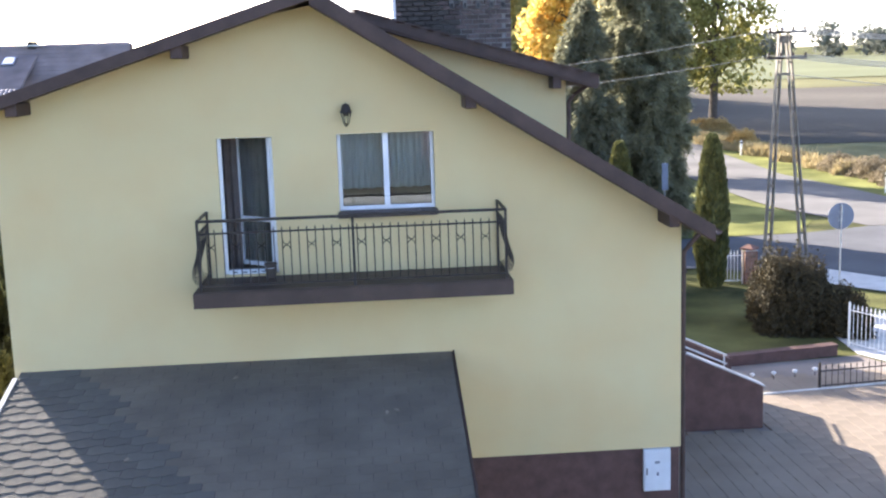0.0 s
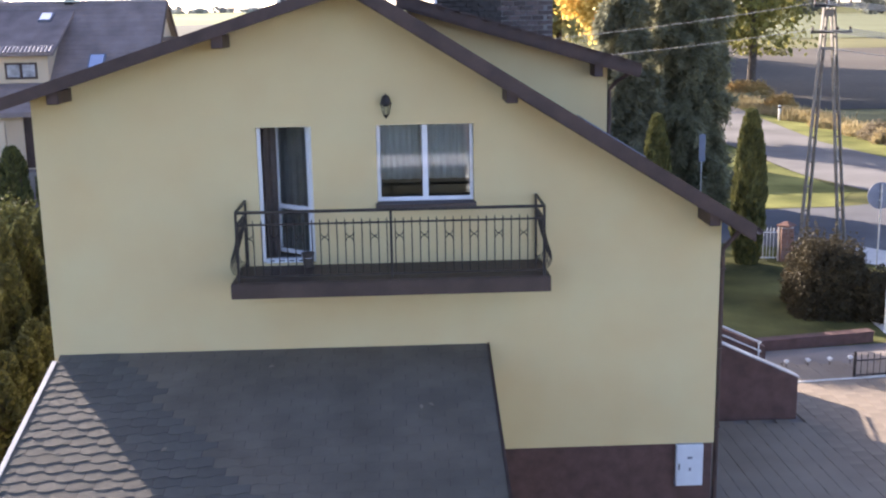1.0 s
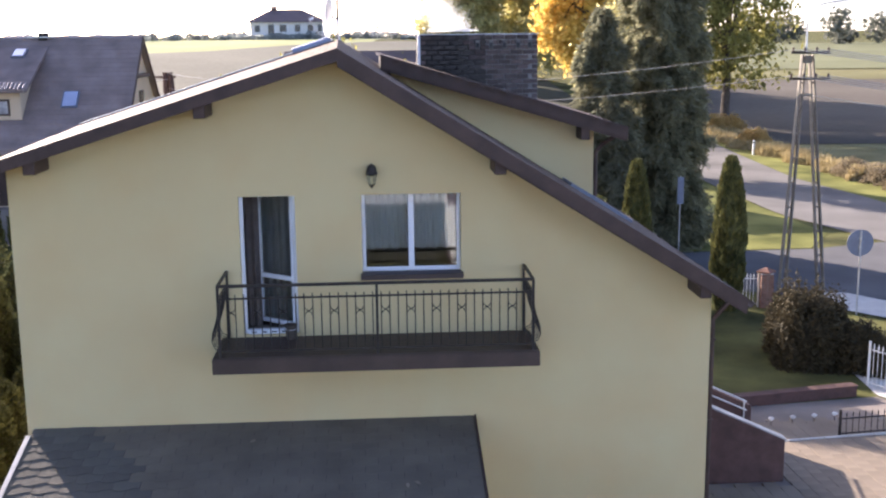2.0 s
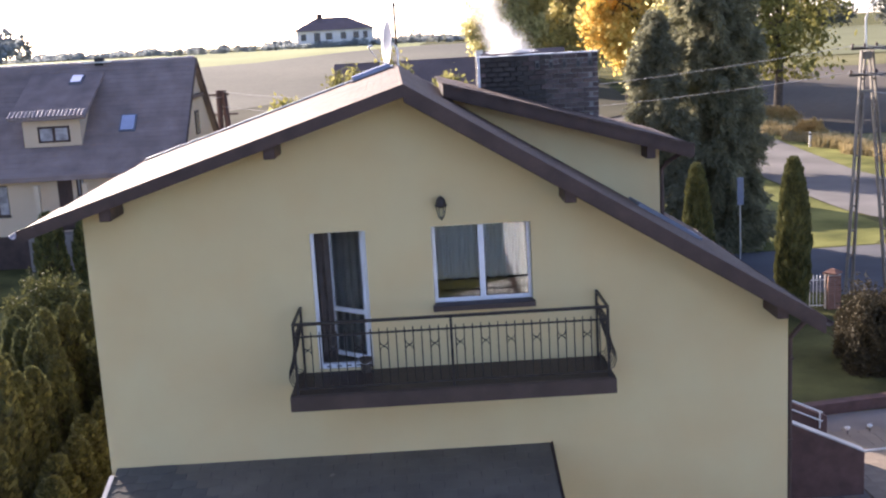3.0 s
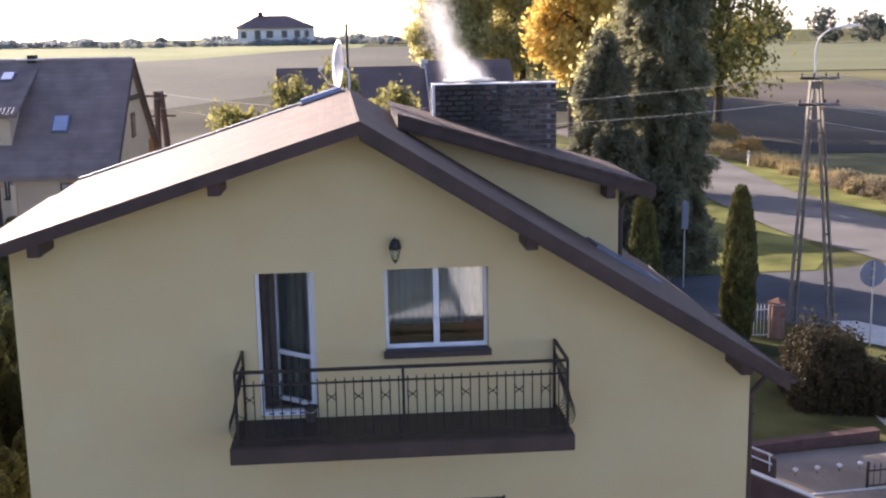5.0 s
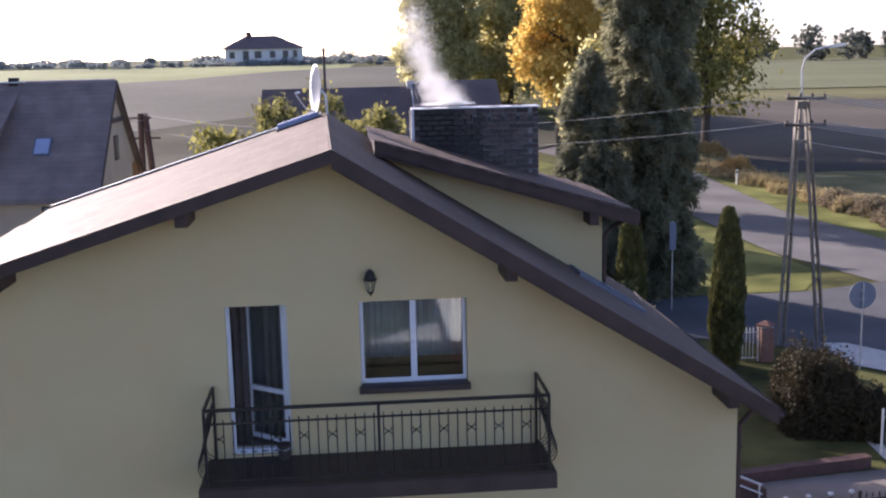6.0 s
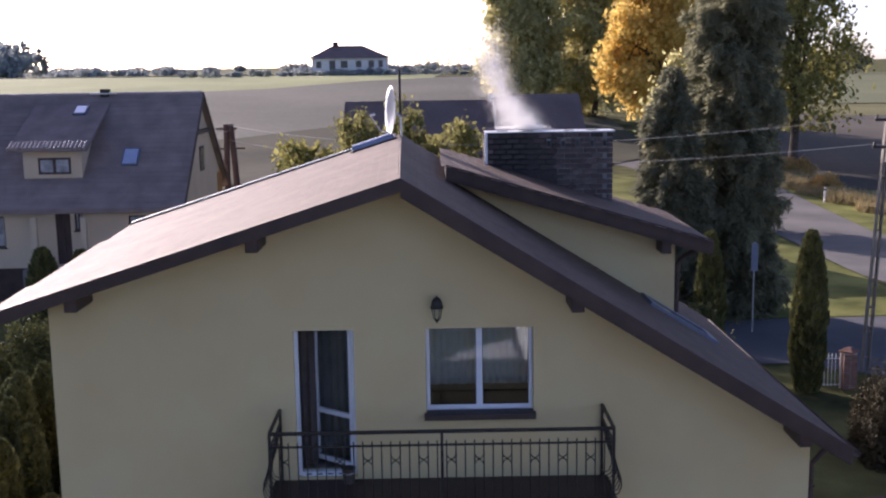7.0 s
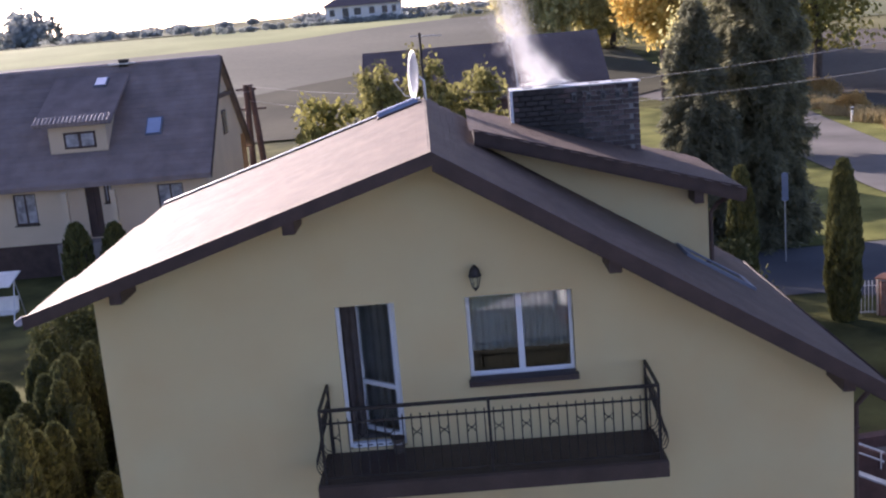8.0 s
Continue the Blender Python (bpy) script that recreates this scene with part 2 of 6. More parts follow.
M_FIELD = mat("harvested_field", (0.162, 0.158, 0.128), 0.95, 0.2, 0.02, 0.5, 1.2, other=(0.198, 0.192, 0.15), fine=0.4, spec=0.04)
M_TILLED = mat("tilled_strip", (0.075, 0.072, 0.05), 0.95, 0.25, 0.04, 0.5, 1.2, other=(0.10, 0.096, 0.066), fine=0.4, spec=0.04)
M_MARGIN = mat("field_margin", (0.16, 0.155, 0.07), 0.95, 0.3, 0.15, 0.5, 6.0, other=(0.27, 0.24, 0.12), fine=0.6, spec=0.04)
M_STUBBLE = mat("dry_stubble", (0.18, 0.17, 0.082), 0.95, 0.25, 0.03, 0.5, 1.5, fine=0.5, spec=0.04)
M_PALE = mat("haze_paled_green", (0.17, 0.178, 0.10), 0.95, 0.2, 0.01, 0.4, 0.8, fine=0.3, spec=0.04)
# Dark tile raised in tone for the haze over the cream house.
M_TILE2 = mat("haze_lifted_tile", (0.27, 0.212, 0.198), 0.95, 0.2, 1.0, 0.4, 40, rnd=0.12, island=True, spec=0.05)
M_TILE3 = mat("red_brown_tile", (0.15, 0.11, 0.115), 0.7, 0.15, 0.6, 0.2, 10)
M_BARN = mat("grey_barn_roof", (0.17, 0.125, 0.115), 0.9, 0.2, 0.4, 0.2, 8)
M_WOOD = mat("orange_wood", (0.42, 0.20, 0.07), 0.6, 0.2, 2, 0.1, 30)
M_BARK = mat("bark", (0.09, 0.07, 0.055), 0.95, 0.3, 3, 0.6, 25)
M_SIGN = mat("sign_back", (0.18, 0.20, 0.26), 0.5, 0.08, 4, 0.02, 50, metal=0.3)
M_WHITE = mat("white_paint", (0.78, 0.77, 0.74), 0.6, 0.08, 3, 0.05, 50)
M_SMOKE = leaf_mat("white_smoke", (0.93, 0.92, 0.89), (0.97, 0.96, 0.93), 0.5)
M_SKYGLASS = mat("skylight_pane", (0.75, 0.80, 0.95), 0.1, 0.05, 2, 0, 10, metal=1.0, fine=0.05)
M_DARKGLASS = mat("dim_window", (0.045, 0.05, 0.06), 0.08, 0.2, 1, 0, 10, spec=0.6)
L_SPRUCE = leaf_mat("dark_spruce_needles", (0.19, 0.192, 0.125), (0.315, 0.305, 0.19), 0.5)
L_BLUE = leaf_mat("grey_green_needles", (0.145, 0.15, 0.10), (0.25, 0.245, 0.16), 0.4)
L_THUJA = leaf_mat("thuja_green", (0.066, 0.074, 0.034), (0.17, 0.17, 0.062), 0.18)
L_HEDGE = leaf_mat("hedge_green", (0.078, 0.086, 0.05), (0.165, 0.178, 0.075), 0.22)
L_ORANGE = leaf_mat("orange_maple_leaves", (0.52, 0.35, 0.075), (0.92, 0.70, 0.23), 0.5)
L_OLIVE = leaf_mat("olive_autumn_leaves", (0.36, 0.35, 0.16), (0.78, 0.70, 0.34), 0.6)
L_YELGREEN = leaf_mat("yellow_green_leaves", (0.14, 0.135, 0.045), (0.42, 0.39, 0.13), 0.55)
L_RUST = leaf_mat("dark_rusty_leaves", (0.05, 0.045, 0.03), (0.095, 0.078, 0.045), 0.15)
L_DRY = leaf_mat("dry_grass_blades", (0.28, 0.22, 0.11), (0.54, 0.44, 0.24), 0.35)
L_FARDARK = leaf_mat("far_dark_leaves", (0.13, 0.14, 0.115), (0.20, 0.205, 0.165), 0.35)
# Leaf colours paled to blue-grey in place of real haze.
L_FAR = leaf_mat("haze_paled_leaves", (0.29, 0.32, 0.32), (0.36, 0.39, 0.38), 0.4)

# Copy of the grass, lightened in colour so the verges read as sunlit.
M_VERGE = mat("sunlit_grass_tone", (0.115, 0.128, 0.04), 0.95, 0.3, 0.3, 0.5, 25, other=(0.20, 0.20, 0.066), fine=0.7, spec=0.04)
L_GOLD = leaf_mat("olive_gold_shrub_leaves", (0.10, 0.10, 0.035), (0.34, 0.31, 0.10), 0.5)
L_FRUIT = leaf_mat("yellowing_fruit_leaves", (0.12, 0.118, 0.045), (0.37, 0.345, 0.13), 0.5)
L_OCHRE = leaf_mat("ochre_bush_leaves", (0.38, 0.24, 0.09), (0.62, 0.44, 0.18), 0.5)
L_WEED = leaf_mat("grey_brown_weeds", (0.15, 0.125, 0.085), (0.33, 0.27, 0.18), 0.35)
M_CURTAINED = mat("curtained_window", (0.36, 0.35, 0.37), 0.25, 0.45, 3, 0, 10, fine=0.3, spec=0.5)
M_TRIM = mat("weathered_white_trim", (0.42, 0.42, 0.42), 0.7, 0.15, 3, 0.1, 40, fine=0.2)
M_GREYMORTAR = mat("greyed_mortar", (0.12, 0.112, 0.105), 0.95, 0.3, 4, 0.3, 90)
M_VENT = mat("dulled_vent_frame", (0.17, 0.16, 0.15), 0.85, 0.4, 9, 0.3, 60, fine=0.4)
M_DOME = mat("smoky_acrylic_dome", (0.30, 0.34, 0.44), 0.12, 0.1, 4, 0.0, 40, metal=0.6, spec=0.8, fine=0.1)
# Sheet brightened to carry the sun glint on the chimney's cap and corner.
M_CAP = mat("glint_bright_sheet", (0.66, 0.67, 0.69), 0.5, 0.08, 5, 0.05, 60, metal=0.2)
M_SOOTBRICK = mat("sooted_brick", (0.058, 0.049, 0.044), 0.92, 0.3, 3, 0.4, 120, rnd=0.35)
# Paler, glossier tile standing in for sun on the eave and ridge.
M_TILE_LIT = mat("sunlit_edge_tile", (0.34, 0.27, 0.26), 0.22, 0.15, 3, 0.05, 30, spec=0.7)


# ---- ground, roads, fields ----
def land():
    xs = sorted({*np.linspace(-40, 60, 51), *(-40 - 4360 * (np.linspace(0, 1, 26)[1:] ** 2.2)), *(60 + 4340 * (np.linspace(0, 1, 26)[1:] ** 2.2))})
    ys = sorted({*np.linspace(-40, 120, 81), *np.linspace(130, 400, 28), *(400 + 4200 * (np.linspace(0, 1, 22)[1:] ** 2)), -80.0, -200.0, -600.0, -2000.0})
    verts = [(x, y, ground_z(x, y)) for y in ys for x in xs]
    n = len(xs)
    faces = [(j * n + i, j * n + i + 1, j * n + n + i + 1, j * n + n + i) for j in range(len(ys) - 1) for i in range(n - 1)]
    me = bpy.data.meshes.new("ground")
    me.from_pydata(verts, [], faces)
    me.materials.append(M_GRASS)
    return tagged(new("ground", me), "short green grass over gently falling land", "ground", kind="structure")


def drape(name, poly, material, lift, label, category, cuts=3):
    """A sheet laid over the land inside a polygon."""
    bm = bmesh.new()
    bm.faces.new([bm.verts.new((x, y, 0)) for x, y in poly])
    bmesh.ops.triangulate(bm, faces=bm.faces[:])
    for _ in range(cuts):
        bmesh.ops.subdivide_edges(bm, edges=bm.edges[:], cuts=1, use_grid_fill=True)
    for v in bm.verts:
        v.co.z = ground_z(v.co.x, v.co.y) + lift
    ob = part(name, bm, material)
    return tagged(ob, label, category, kind="structure")


land()
drape("road", [(24, 33), (31, 33), (30.2, 48), (29.2, 58), (31.2, 86), (26, 104), (12, 122), (8, 118), (20, 100), (23.2, 86), (22.6, 58), (22.6, 42)], M_ROAD, 0.05, "worn grey asphalt country road with tree shadows", "road", 4)
drape("road_side_street", [(-8, 24.2), (12.6, 23.6), (14.6, 22.4), (16.6, 20.2), (18.6, 16), (24, 6), (44, 6), (40, 22), (31, 33), (24, 33), (20, 31.6), (8, 31.2), (-8, 31)], M_ASPHALT, 0.035, "smooth dark asphalt side street in shade", "road", 4)
drape("ground_verge", [(-8, 31.3), (8, 31.5), (20, 31.9), (22.5, 36), (22.5, 58), (23.0, 86), (14, 100), (11, 60), (-8, 56)], M_VERGE, 0.02, "grass verge between the street and the road, lightened to look sunlit", "grass", 4)
drape("ground_roadside", [(31.1, 36), (35, 40), (36, 62), (34, 82), (33, 108), (28, 106), (31.3, 86), (29.3, 58), (30.3, 48)], M_VERGE, 0.03, "grass along the far side of the road, lightened to look sunlit", "grass", 4)
drape("pavement_verge", [(16.5, 22.2), (17.4, 22.0), (18.9, 19.3), (24, 9.6), (22.6, 8.8), (17.6, 17.2), (16.2, 19.2)], M_KERB, 0.06, "pale concrete pavement along the street corner", "pavement")
drape("pavement_outer", [(12.95, 9.7), (13.2, 11.8), (14.2, 14.0), (17.6, 14.6), (20.5, 9.0), (18, 2), (16.1, 2)], M_KERB, 0.03, "pale sunlit concrete pavement outside the fence", "pavement")
drape("ground_driveway", [(5.3, -8), (20, -8), (16, 2), (12.9, 9.6), (8.6, 9.0), (5.3, 8.3)], M_PAVE_BED, 0.02, "sanded bed under the concrete pavers", "driveway")
drape("ground_ploughed", [(38, 80), (50, 79), (260, 84), (300, 176), (88, 186), (52, 190), (33, 108), (34, 82)], M_SOIL, 0.12, "dark ploughed field beyond the road", "field", 4)
drape("ground_margin", [(31.2, 36), (90, 30), (260, 60), (260, 83), (50, 78.6), (38, 79.6), (34.2, 81), (36, 62), (35, 40)], M_MARGIN, 0.1, "olive and tan field margin beyond the road", "field", 4)
drape("ground_strip", [(52, 190), (88, 186), (300, 176), (330, 214), (110, 228), (56, 232)], M_STUBBLE, 0.16, "dry stubble strip across the fields, paled for haze", "field", 4)
drape("ground_far_field", [(56, 236), (110, 232), (330, 218), (900, 400), (900, 900), (200, 800), (60, 500)], M_PALE, 0.2, "green field reaching the far tree line, paled for haze", "field", 4)


# Out of view: pale sheet added so that the window mirrors bright ground.
drape("pavement_mirrored", [(0, -22.8), (0.66, -23.4), (1.9, -25.0), (2.8, -25.6), (2.8, -22.8)], M_KERB, 0.03, "pale ground out of view, added for its reflection in the window", "pavement")
# Two unseen dark sheets, added only to dim what the window reflects.
drape("ground_dim_far", [(-120, -27), (2.6, -27), (2.6, -29), (120, -29), (200, -180), (-200, -180)], M_TILLED, 0.015, "dark ground out of view, added to dim the window's reflection", "field", 3)
drape("ground_dim_near", [(-30, -12), (14, -12), (14, -20), (2.7, -20), (2.7, -22.7), (-30, -22.7)], M_TILLED, 0.012, "dark ground out of view, added to keep lawn green out of the window", "field", 3)
# Out of view as well, mirrored as a bright streak in the pane.
drape("strip_mirrored", [(-2, -43), (40, -43), (40, -48), (-2, -48)], M_KERB, 0.03, "pale strip out of view, added as a bright line in the window's reflection", "road")


def hill_field(name, poly, material, lift, label):
    drape(name, poly, material, lift, label, "field", 4)


MEADOW_EDGE = [(-190, 170), (-43, 193), (-31, 197), (-22, 206), (-14, 214), (0, 222)]
hill_field("ground_meadow", MEADOW_EDGE + [(2, 240), (-40, 262), (-120, 300), (-320, 300), (-400, 160)], M_MEADOW, 0.15, "bright green meadow on the low hill, paled for haze")
hill_field("ground_brown", MEADOW_EDGE[::-1] + [(-190, 120), (-60, 121), (-26, 128), (-19, 135), (2, 152), (26, 168), (24, 236)], M_FIELD, 0.18, "grey-brown harvested field on the low hill")
hill_field("ground_stubble_strip", [(-190, 120), (-60, 121), (-26, 128), (-19, 135), (2, 152), (26, 168), (26, 110), (10, 92), (-60, 88), (-190, 88)], M_TILLED, 0.17, "dark olive-brown tilled strip below the harvested field")
hill_field("ground_haze_field", [(-900, 420), (-30, 290), (40, 300), (60, 700), (-300, 1500), (-1500, 1500)], M_PALE, 0.3, "field far behind the hill, paled for haze")


# ---- foliage ----
def blades(name, centres, along, across, material, parent, label=""):
    """Many small leaf faces: a diamond at each centre."""
    c, a, b = (np.asarray(v, float) for v in (centres, along, across))
    n = len(c)
    verts = np.empty((n, 4, 3))
    verts[:, 0], verts[:, 1], verts[:, 2], verts[:, 3] = c - a, c + b + 0.15 * a, c + a, c - b + 0.15 * a
    faces = np.arange(n * 4).reshape(n, 4)
    me = bpy.data.meshes.new(name)
    me.from_pydata(verts.reshape(-1, 3).tolist(), [], faces.tolist())
    me.materials.append(material)
    return hang(new(name, me), parent, label)


def unit(n, rng):
    v = rng.normal(size=(n, 3))
    return v / np.linalg.norm(v, axis=1, keepdims=True)


def broadleaf(label, at, height, crown, low, leaves, material, seed, leaf=0.16, lobes=9, trunk=0.22, bark=None, name="tree", clusters=260):
    """Trunk and limbs with a crown of leaf clusters; crown: (rx, ry) radii, low: height of the crown's foot."""
    rng = np.random.default_rng(seed)
    x, y = at
    z = ground_z(x, y)
    tree = thing(name, label, "tree", (x, y, z))
    base = np.array((x, y, z))
    rx, ry = crown
    lobe = []
    for k in range(lobes):
        f = (k + rng.random()) / lobes
        prof = math.sqrt(max(0.05, 1 - abs(2 * f - 0.9) ** 2.6))
        an, rad = rng.random() * 2 * math.pi, (0.35 + 0.4 * rng.random()) * prof
        o = base + np.array((math.cos(an) * rad * rx, math.sin(an) * rad * ry, low + (height - low) * (0.08 + 0.84 * f)))
        lobe.append((o, (0.30 + 0.22 * rng.random()) * np.array((rx, ry, 0.5 * (rx + ry)))))
    cc = []
    for k in range(clusters):
        o, r = lobe[k % lobes]
        d = unit(1, rng)[0] * (0.5 + 0.5 * rng.random() ** 0.5)
        cc.append(o + d * r)
    cc = np.array(cc)
    per = max(4, leaves // clusters)
    sig = 0.05 * (rx + ry)
    cen = np.repeat(cc, per, axis=0) + rng.normal(size=(clusters * per, 3)) * sig * np.repeat(0.5 + rng.random((clusters, 1)), per, axis=0)
    cen[:, 2] = np.maximum(cen[:, 2], z + low * 0.85)
    a, b = unit(len(cen), rng), unit(len(cen), rng)
    s = leaf * (0.6 + 0.8 * rng.random((len(cen), 1)))
    a[:, 2] -= 0.35
    blades("crown", cen, a * s, np.cross(a, b) * s * 0.7, material, tree)
    bm = bmesh.new()
    top = Vector((x + 0.02 * height * rng.normal(), y, z + low + (height - low) * 0.55))
    foot = Vector((x, y, z - 0.3))
    p = foot
    for k in range(1, 6):
        q = foot.lerp(top, k / 5) + Vector(rng.normal(size=3) * 0.02 * height * 0.3)
        rod(bm, p, q, trunk * (1 - 0.15 * (k - 1)), trunk * (1 - 0.15 * k), 10)
        p = q
    for k in range(22):
        e = Vector(cc[rng.integers(len(cc))])
        s0 = foot.lerp(top, 0.45 + 0.55 * rng.random())
        m = s0.lerp(e, 0.5) + Vector((0, 0, 0.06 * height))
        rod(bm, s0, m, trunk * 0.32, trunk * 0.2, 6)
        rod(bm, m, e, trunk * 0.2, trunk * 0.06, 6)
    part("trunk", bm, bark or M_BARK, tree)
    return tree


def spruce(label, at, height, radius, material, seed, density=1.0, droop=0.5, foot=0.6, power=0.75, top=0.0):
    """A conifer: tiers of drooping branches hung with needle sprays."""
    rng = np.random.default_rng(seed)
    x, y = at
    z = ground_z(x, y)
    tree = thing("spruce", label, "tree", (x, y, z))
    bm = bmesh.new()
    rod(bm, (x, y, z - 0.3), (x, y, z + height), 0.018 * height, 0.02, 10)
    cen, al, ac = [], [], []
    hgt = foot
    while hgt < height - 0.15:
        f = (hgt - foot) / (height - foot)
        reach = radius * (1 - f) ** power + 0.25
        for k in range(max(5, int(9 * (1 - 0.5 * f)))):
            az = rng.random() * 2 * math.pi
            ln = reach * (0.74 + 0.32 * rng.random()) * (1 + 0.12 * math.sin(hgt * 1.7 + az * 2 + seed))
            d = np.array((math.cos(az), math.sin(az), 0))
            o = np.array((x, y, z + hgt + 0.2 * rng.random()))
            sag = droop * (0.5 + 0.5 * rng.random())
            tip = o + d * ln + np.array((0, 0, -sag * ln * 0.45))
            rod(bm, o, tip, 0.03, 0.01, 4)
            n = int(70 * density * ln) + 8
            t = rng.random(n) ** 0.6
            pts = o + d * (t * ln)[:, None]
            pts[:, 2] -= sag * ln * 0.45 * t ** 1.6
            side = np.array((-d[1], d[0], 0))
            spread = rng.normal(size=n) * 0.22 * (1.15 - t) * ln * 0.6
            pts += side * spread[:, None]
            pts[:, 2] += rng.normal(size=n) * 0.16
            hang_ = 0.12 + 0.24 * rng.random(n)
            dirs = d * (0.5 * rng.random((n, 1)) + 0.2) + side * (np.sign(spread) * 0.5 * rng.random(n))[:, None]
            dirs[:, 2] -= 0.1 + droop * 1.1 * rng.random(n)
            dirs += rng.normal(size=(n, 3)) * 0.3
            dirs /= np.linalg.norm(dirs, axis=1, keepdims=True)
            cen.append(pts + dirs * hang_[:, None] * 0.6)
            al.append(dirs * hang_[:, None] * 0.75)
            w = np.cross(dirs, unit(n, rng))
            ac.append(w / np.linalg.norm(w, axis=1, keepdims=True) * (0.022 + 0.03 * rng.random((n, 1))))
        hgt += 0.25
    part("trunk", bm, M_BARK, tree)
    blades("crown", np.concatenate(cen), np.concatenate(al), np.concatenate(ac), material, tree)
    return tree


def thuja(label, height, radius, material, seed, n=6500, wobble=0.12, group="", name="thuja", size=0.075):
    """A column of upright flat sprays, built round the origin; to be copied or moved."""
    rng = np.random.default_rng(seed)
    tree = thing(name, label, "conifer", group=group)
    f = rng.random(n) ** 0.85
    az = rng.random(n) * 2 * math.pi
    prof = np.minimum(1, 0.62 + 1.6 * f) * np.sqrt(np.maximum(0.004, 1 - f ** 2.6))
    lump = 1 + wobble * np.sin(az * 3 + f * 9 + seed) + wobble * 0.7 * np.sin(az * 7 - f * 23 + 2 * seed)
    rad = radius * prof * lump * (0.72 + 0.3 * rng.random(n))
    out = np.stack((np.cos(az), np.sin(az), np.zeros(n)), 1)
    tang = np.stack((-np.sin(az), np.cos(az), np.zeros(n)), 1)
    cen = out * rad[:, None]
    cen[:, 2] = f * height
    a = np.array((0, 0, 1.0)) + out * (0.15 + 0.5 * rng.random((n, 1))) + tang * rng.normal(size=(n, 1)) * 0.35
    s = size * (0.7 + 0.9 * rng.random((n, 1)))
    b = np.cross(a, unit(n, rng))
    blades("crown", cen, a * s * 1.5, b * s * 0.6, material, tree)
    bm = bmesh.new()
    rod(bm, (0, 0, -0.3), (0, 0, height * 0.93), 0.07, 0.02, 8)
    # bark-coloured cone that fills the inside of the foliage
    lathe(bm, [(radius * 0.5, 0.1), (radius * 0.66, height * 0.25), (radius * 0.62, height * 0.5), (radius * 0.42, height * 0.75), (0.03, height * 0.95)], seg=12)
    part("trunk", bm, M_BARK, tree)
    return tree


def shrub(name, label, at, size, material, seed, n=5000, leaf=0.06, category="shrub", clusters=60):
    """A rounded bush of leaf clusters on short stems."""
    rng = np.random.default_rng(seed)
    x, y = at
    z = ground_z(x, y)
    bush = thing(name, label, category, (x, y, z))
    sx, sy, sz = size
    d = unit(clusters, rng)
    d[:, 2] = np.abs(d[:, 2])
    cc = d * (0.55 + 0.45 * rng.random((clusters, 1)) ** 0.5) * np.array((sx, sy, sz)) * (0.8 + 0.25 * rng.random((clusters, 1))) + np.array((x, y, z))
    per = n // clusters
    cen = np.repeat(cc, per, axis=0) + rng.normal(size=(clusters * per, 3)) * 0.085 * np.array((sx, sy, sz))
    cen[:, 2] = np.maximum(cen[:, 2], z + 0.02)
    a, b = unit(len(cen), rng), unit(len(cen), rng)
    s = leaf * (0.6 + 0.8 * rng.random((len(cen), 1)))
    blades("leaves", cen, a * s, np.cross(a, b) * s * 0.7, material, bush)
    bm = bmesh.new()
    for k in range(14):
        e = Vector(cc[rng.integers(len(cc))])
        rod(bm, (x + 0.1 * rng.normal(), y + 0.1 * rng.normal(), z - 0.1), e, 0.03, 0.008, 5)
    part("stems", bm, M_BARK, bush)
    return bush


def set_at(ob, x, y, turn=0.0, s=1.0):
    ob.matrix_basis = Matrix.Translation((x, y, ground_z(x, y))) @ Matrix.Rotation(turn, 4, "Z") @ Matrix.Scale(s, 4)
    return ob


# ---- the yellow house ----
RX, RZ = -0.555, 9.0           # ridge
LS, RS = 0.314, 0.622          # fall of the left and right roof slopes
SKEW, RISE = -0.0264, 0.0147   # the ridge runs slightly askew and rises to the rear
XL, XR = -5.69, 5.40           # side walls
Y1 = 6.4                       # rear wall
OH = 0.8                       # roof overhang in front
YR = 7.1                       # rear end of the roof
ERL = -6.16                    # left eave at the rear
EL, ER = -6.43, 5.72           # eaves
TL, TR = 0.15, 0.24             # depth of the left and right slopes


def under(x):
    return roof_z(x) - (TL if x < RX else TR)


def roof_z(x):
    return RZ - LS * (RX - x) if x < RX else RZ - RS * (x - RX)


def lean(bm):
    """Lay a roof part along the askew ridge."""
    for v in bm.verts:
        d = v.co.y + OH
        v.co.x += SKEW * d
        v.co.z += RISE * d
    return bm


house = thing("house", "yellow rendered two-storey house with a brown shingle roof", "house", (0, 0, 0))

DOOR = (-2.185, -1.305, 4.52, 6.75)
WIN = (-0.265, 1.305, 5.47, 6.75)


def gable():
    bm = bmesh.new()
    cuts = [XL, DOOR[0], DOOR[1], RX, WIN[0], WIN[1], XR]
    for a, b in zip(cuts, cuts[1:]):
        ta, tb = under(a) + 0.04, under(b) + 0.04
        hole = DOOR if a == DOOR[0] else WIN if a == WIN[0] else None
        if hole:
            prism(bm, [(a, 0, 1.16), (b, 0, 1.16), (b, 0, hole[2]), (a, 0, hole[2])], (0, 0.4, 0))
            prism(bm, [(a, 0, hole[3]), (b, 0, hole[3]), (b, 0, tb), (a, 0, ta)], (0, 0.1, 0))
            prism(bm, [(a, 0.1, hole[3] + 0.11), (b, 0.1, hole[3] + 0.11), (b, 0.1, tb), (a, 0.1, ta)], (0, 0.3, 0))
        else:
            prism(bm, [(a, 0, 1.16), (b, 0, 1.16), (b, 0, tb), (a, 0, ta)], (0, 0.4, 0))
    bmesh.ops.remove_doubles(bm, verts=bm.verts[:], dist=0.0005)
    return part("gable_wall", bm, M_YELLOW, house)


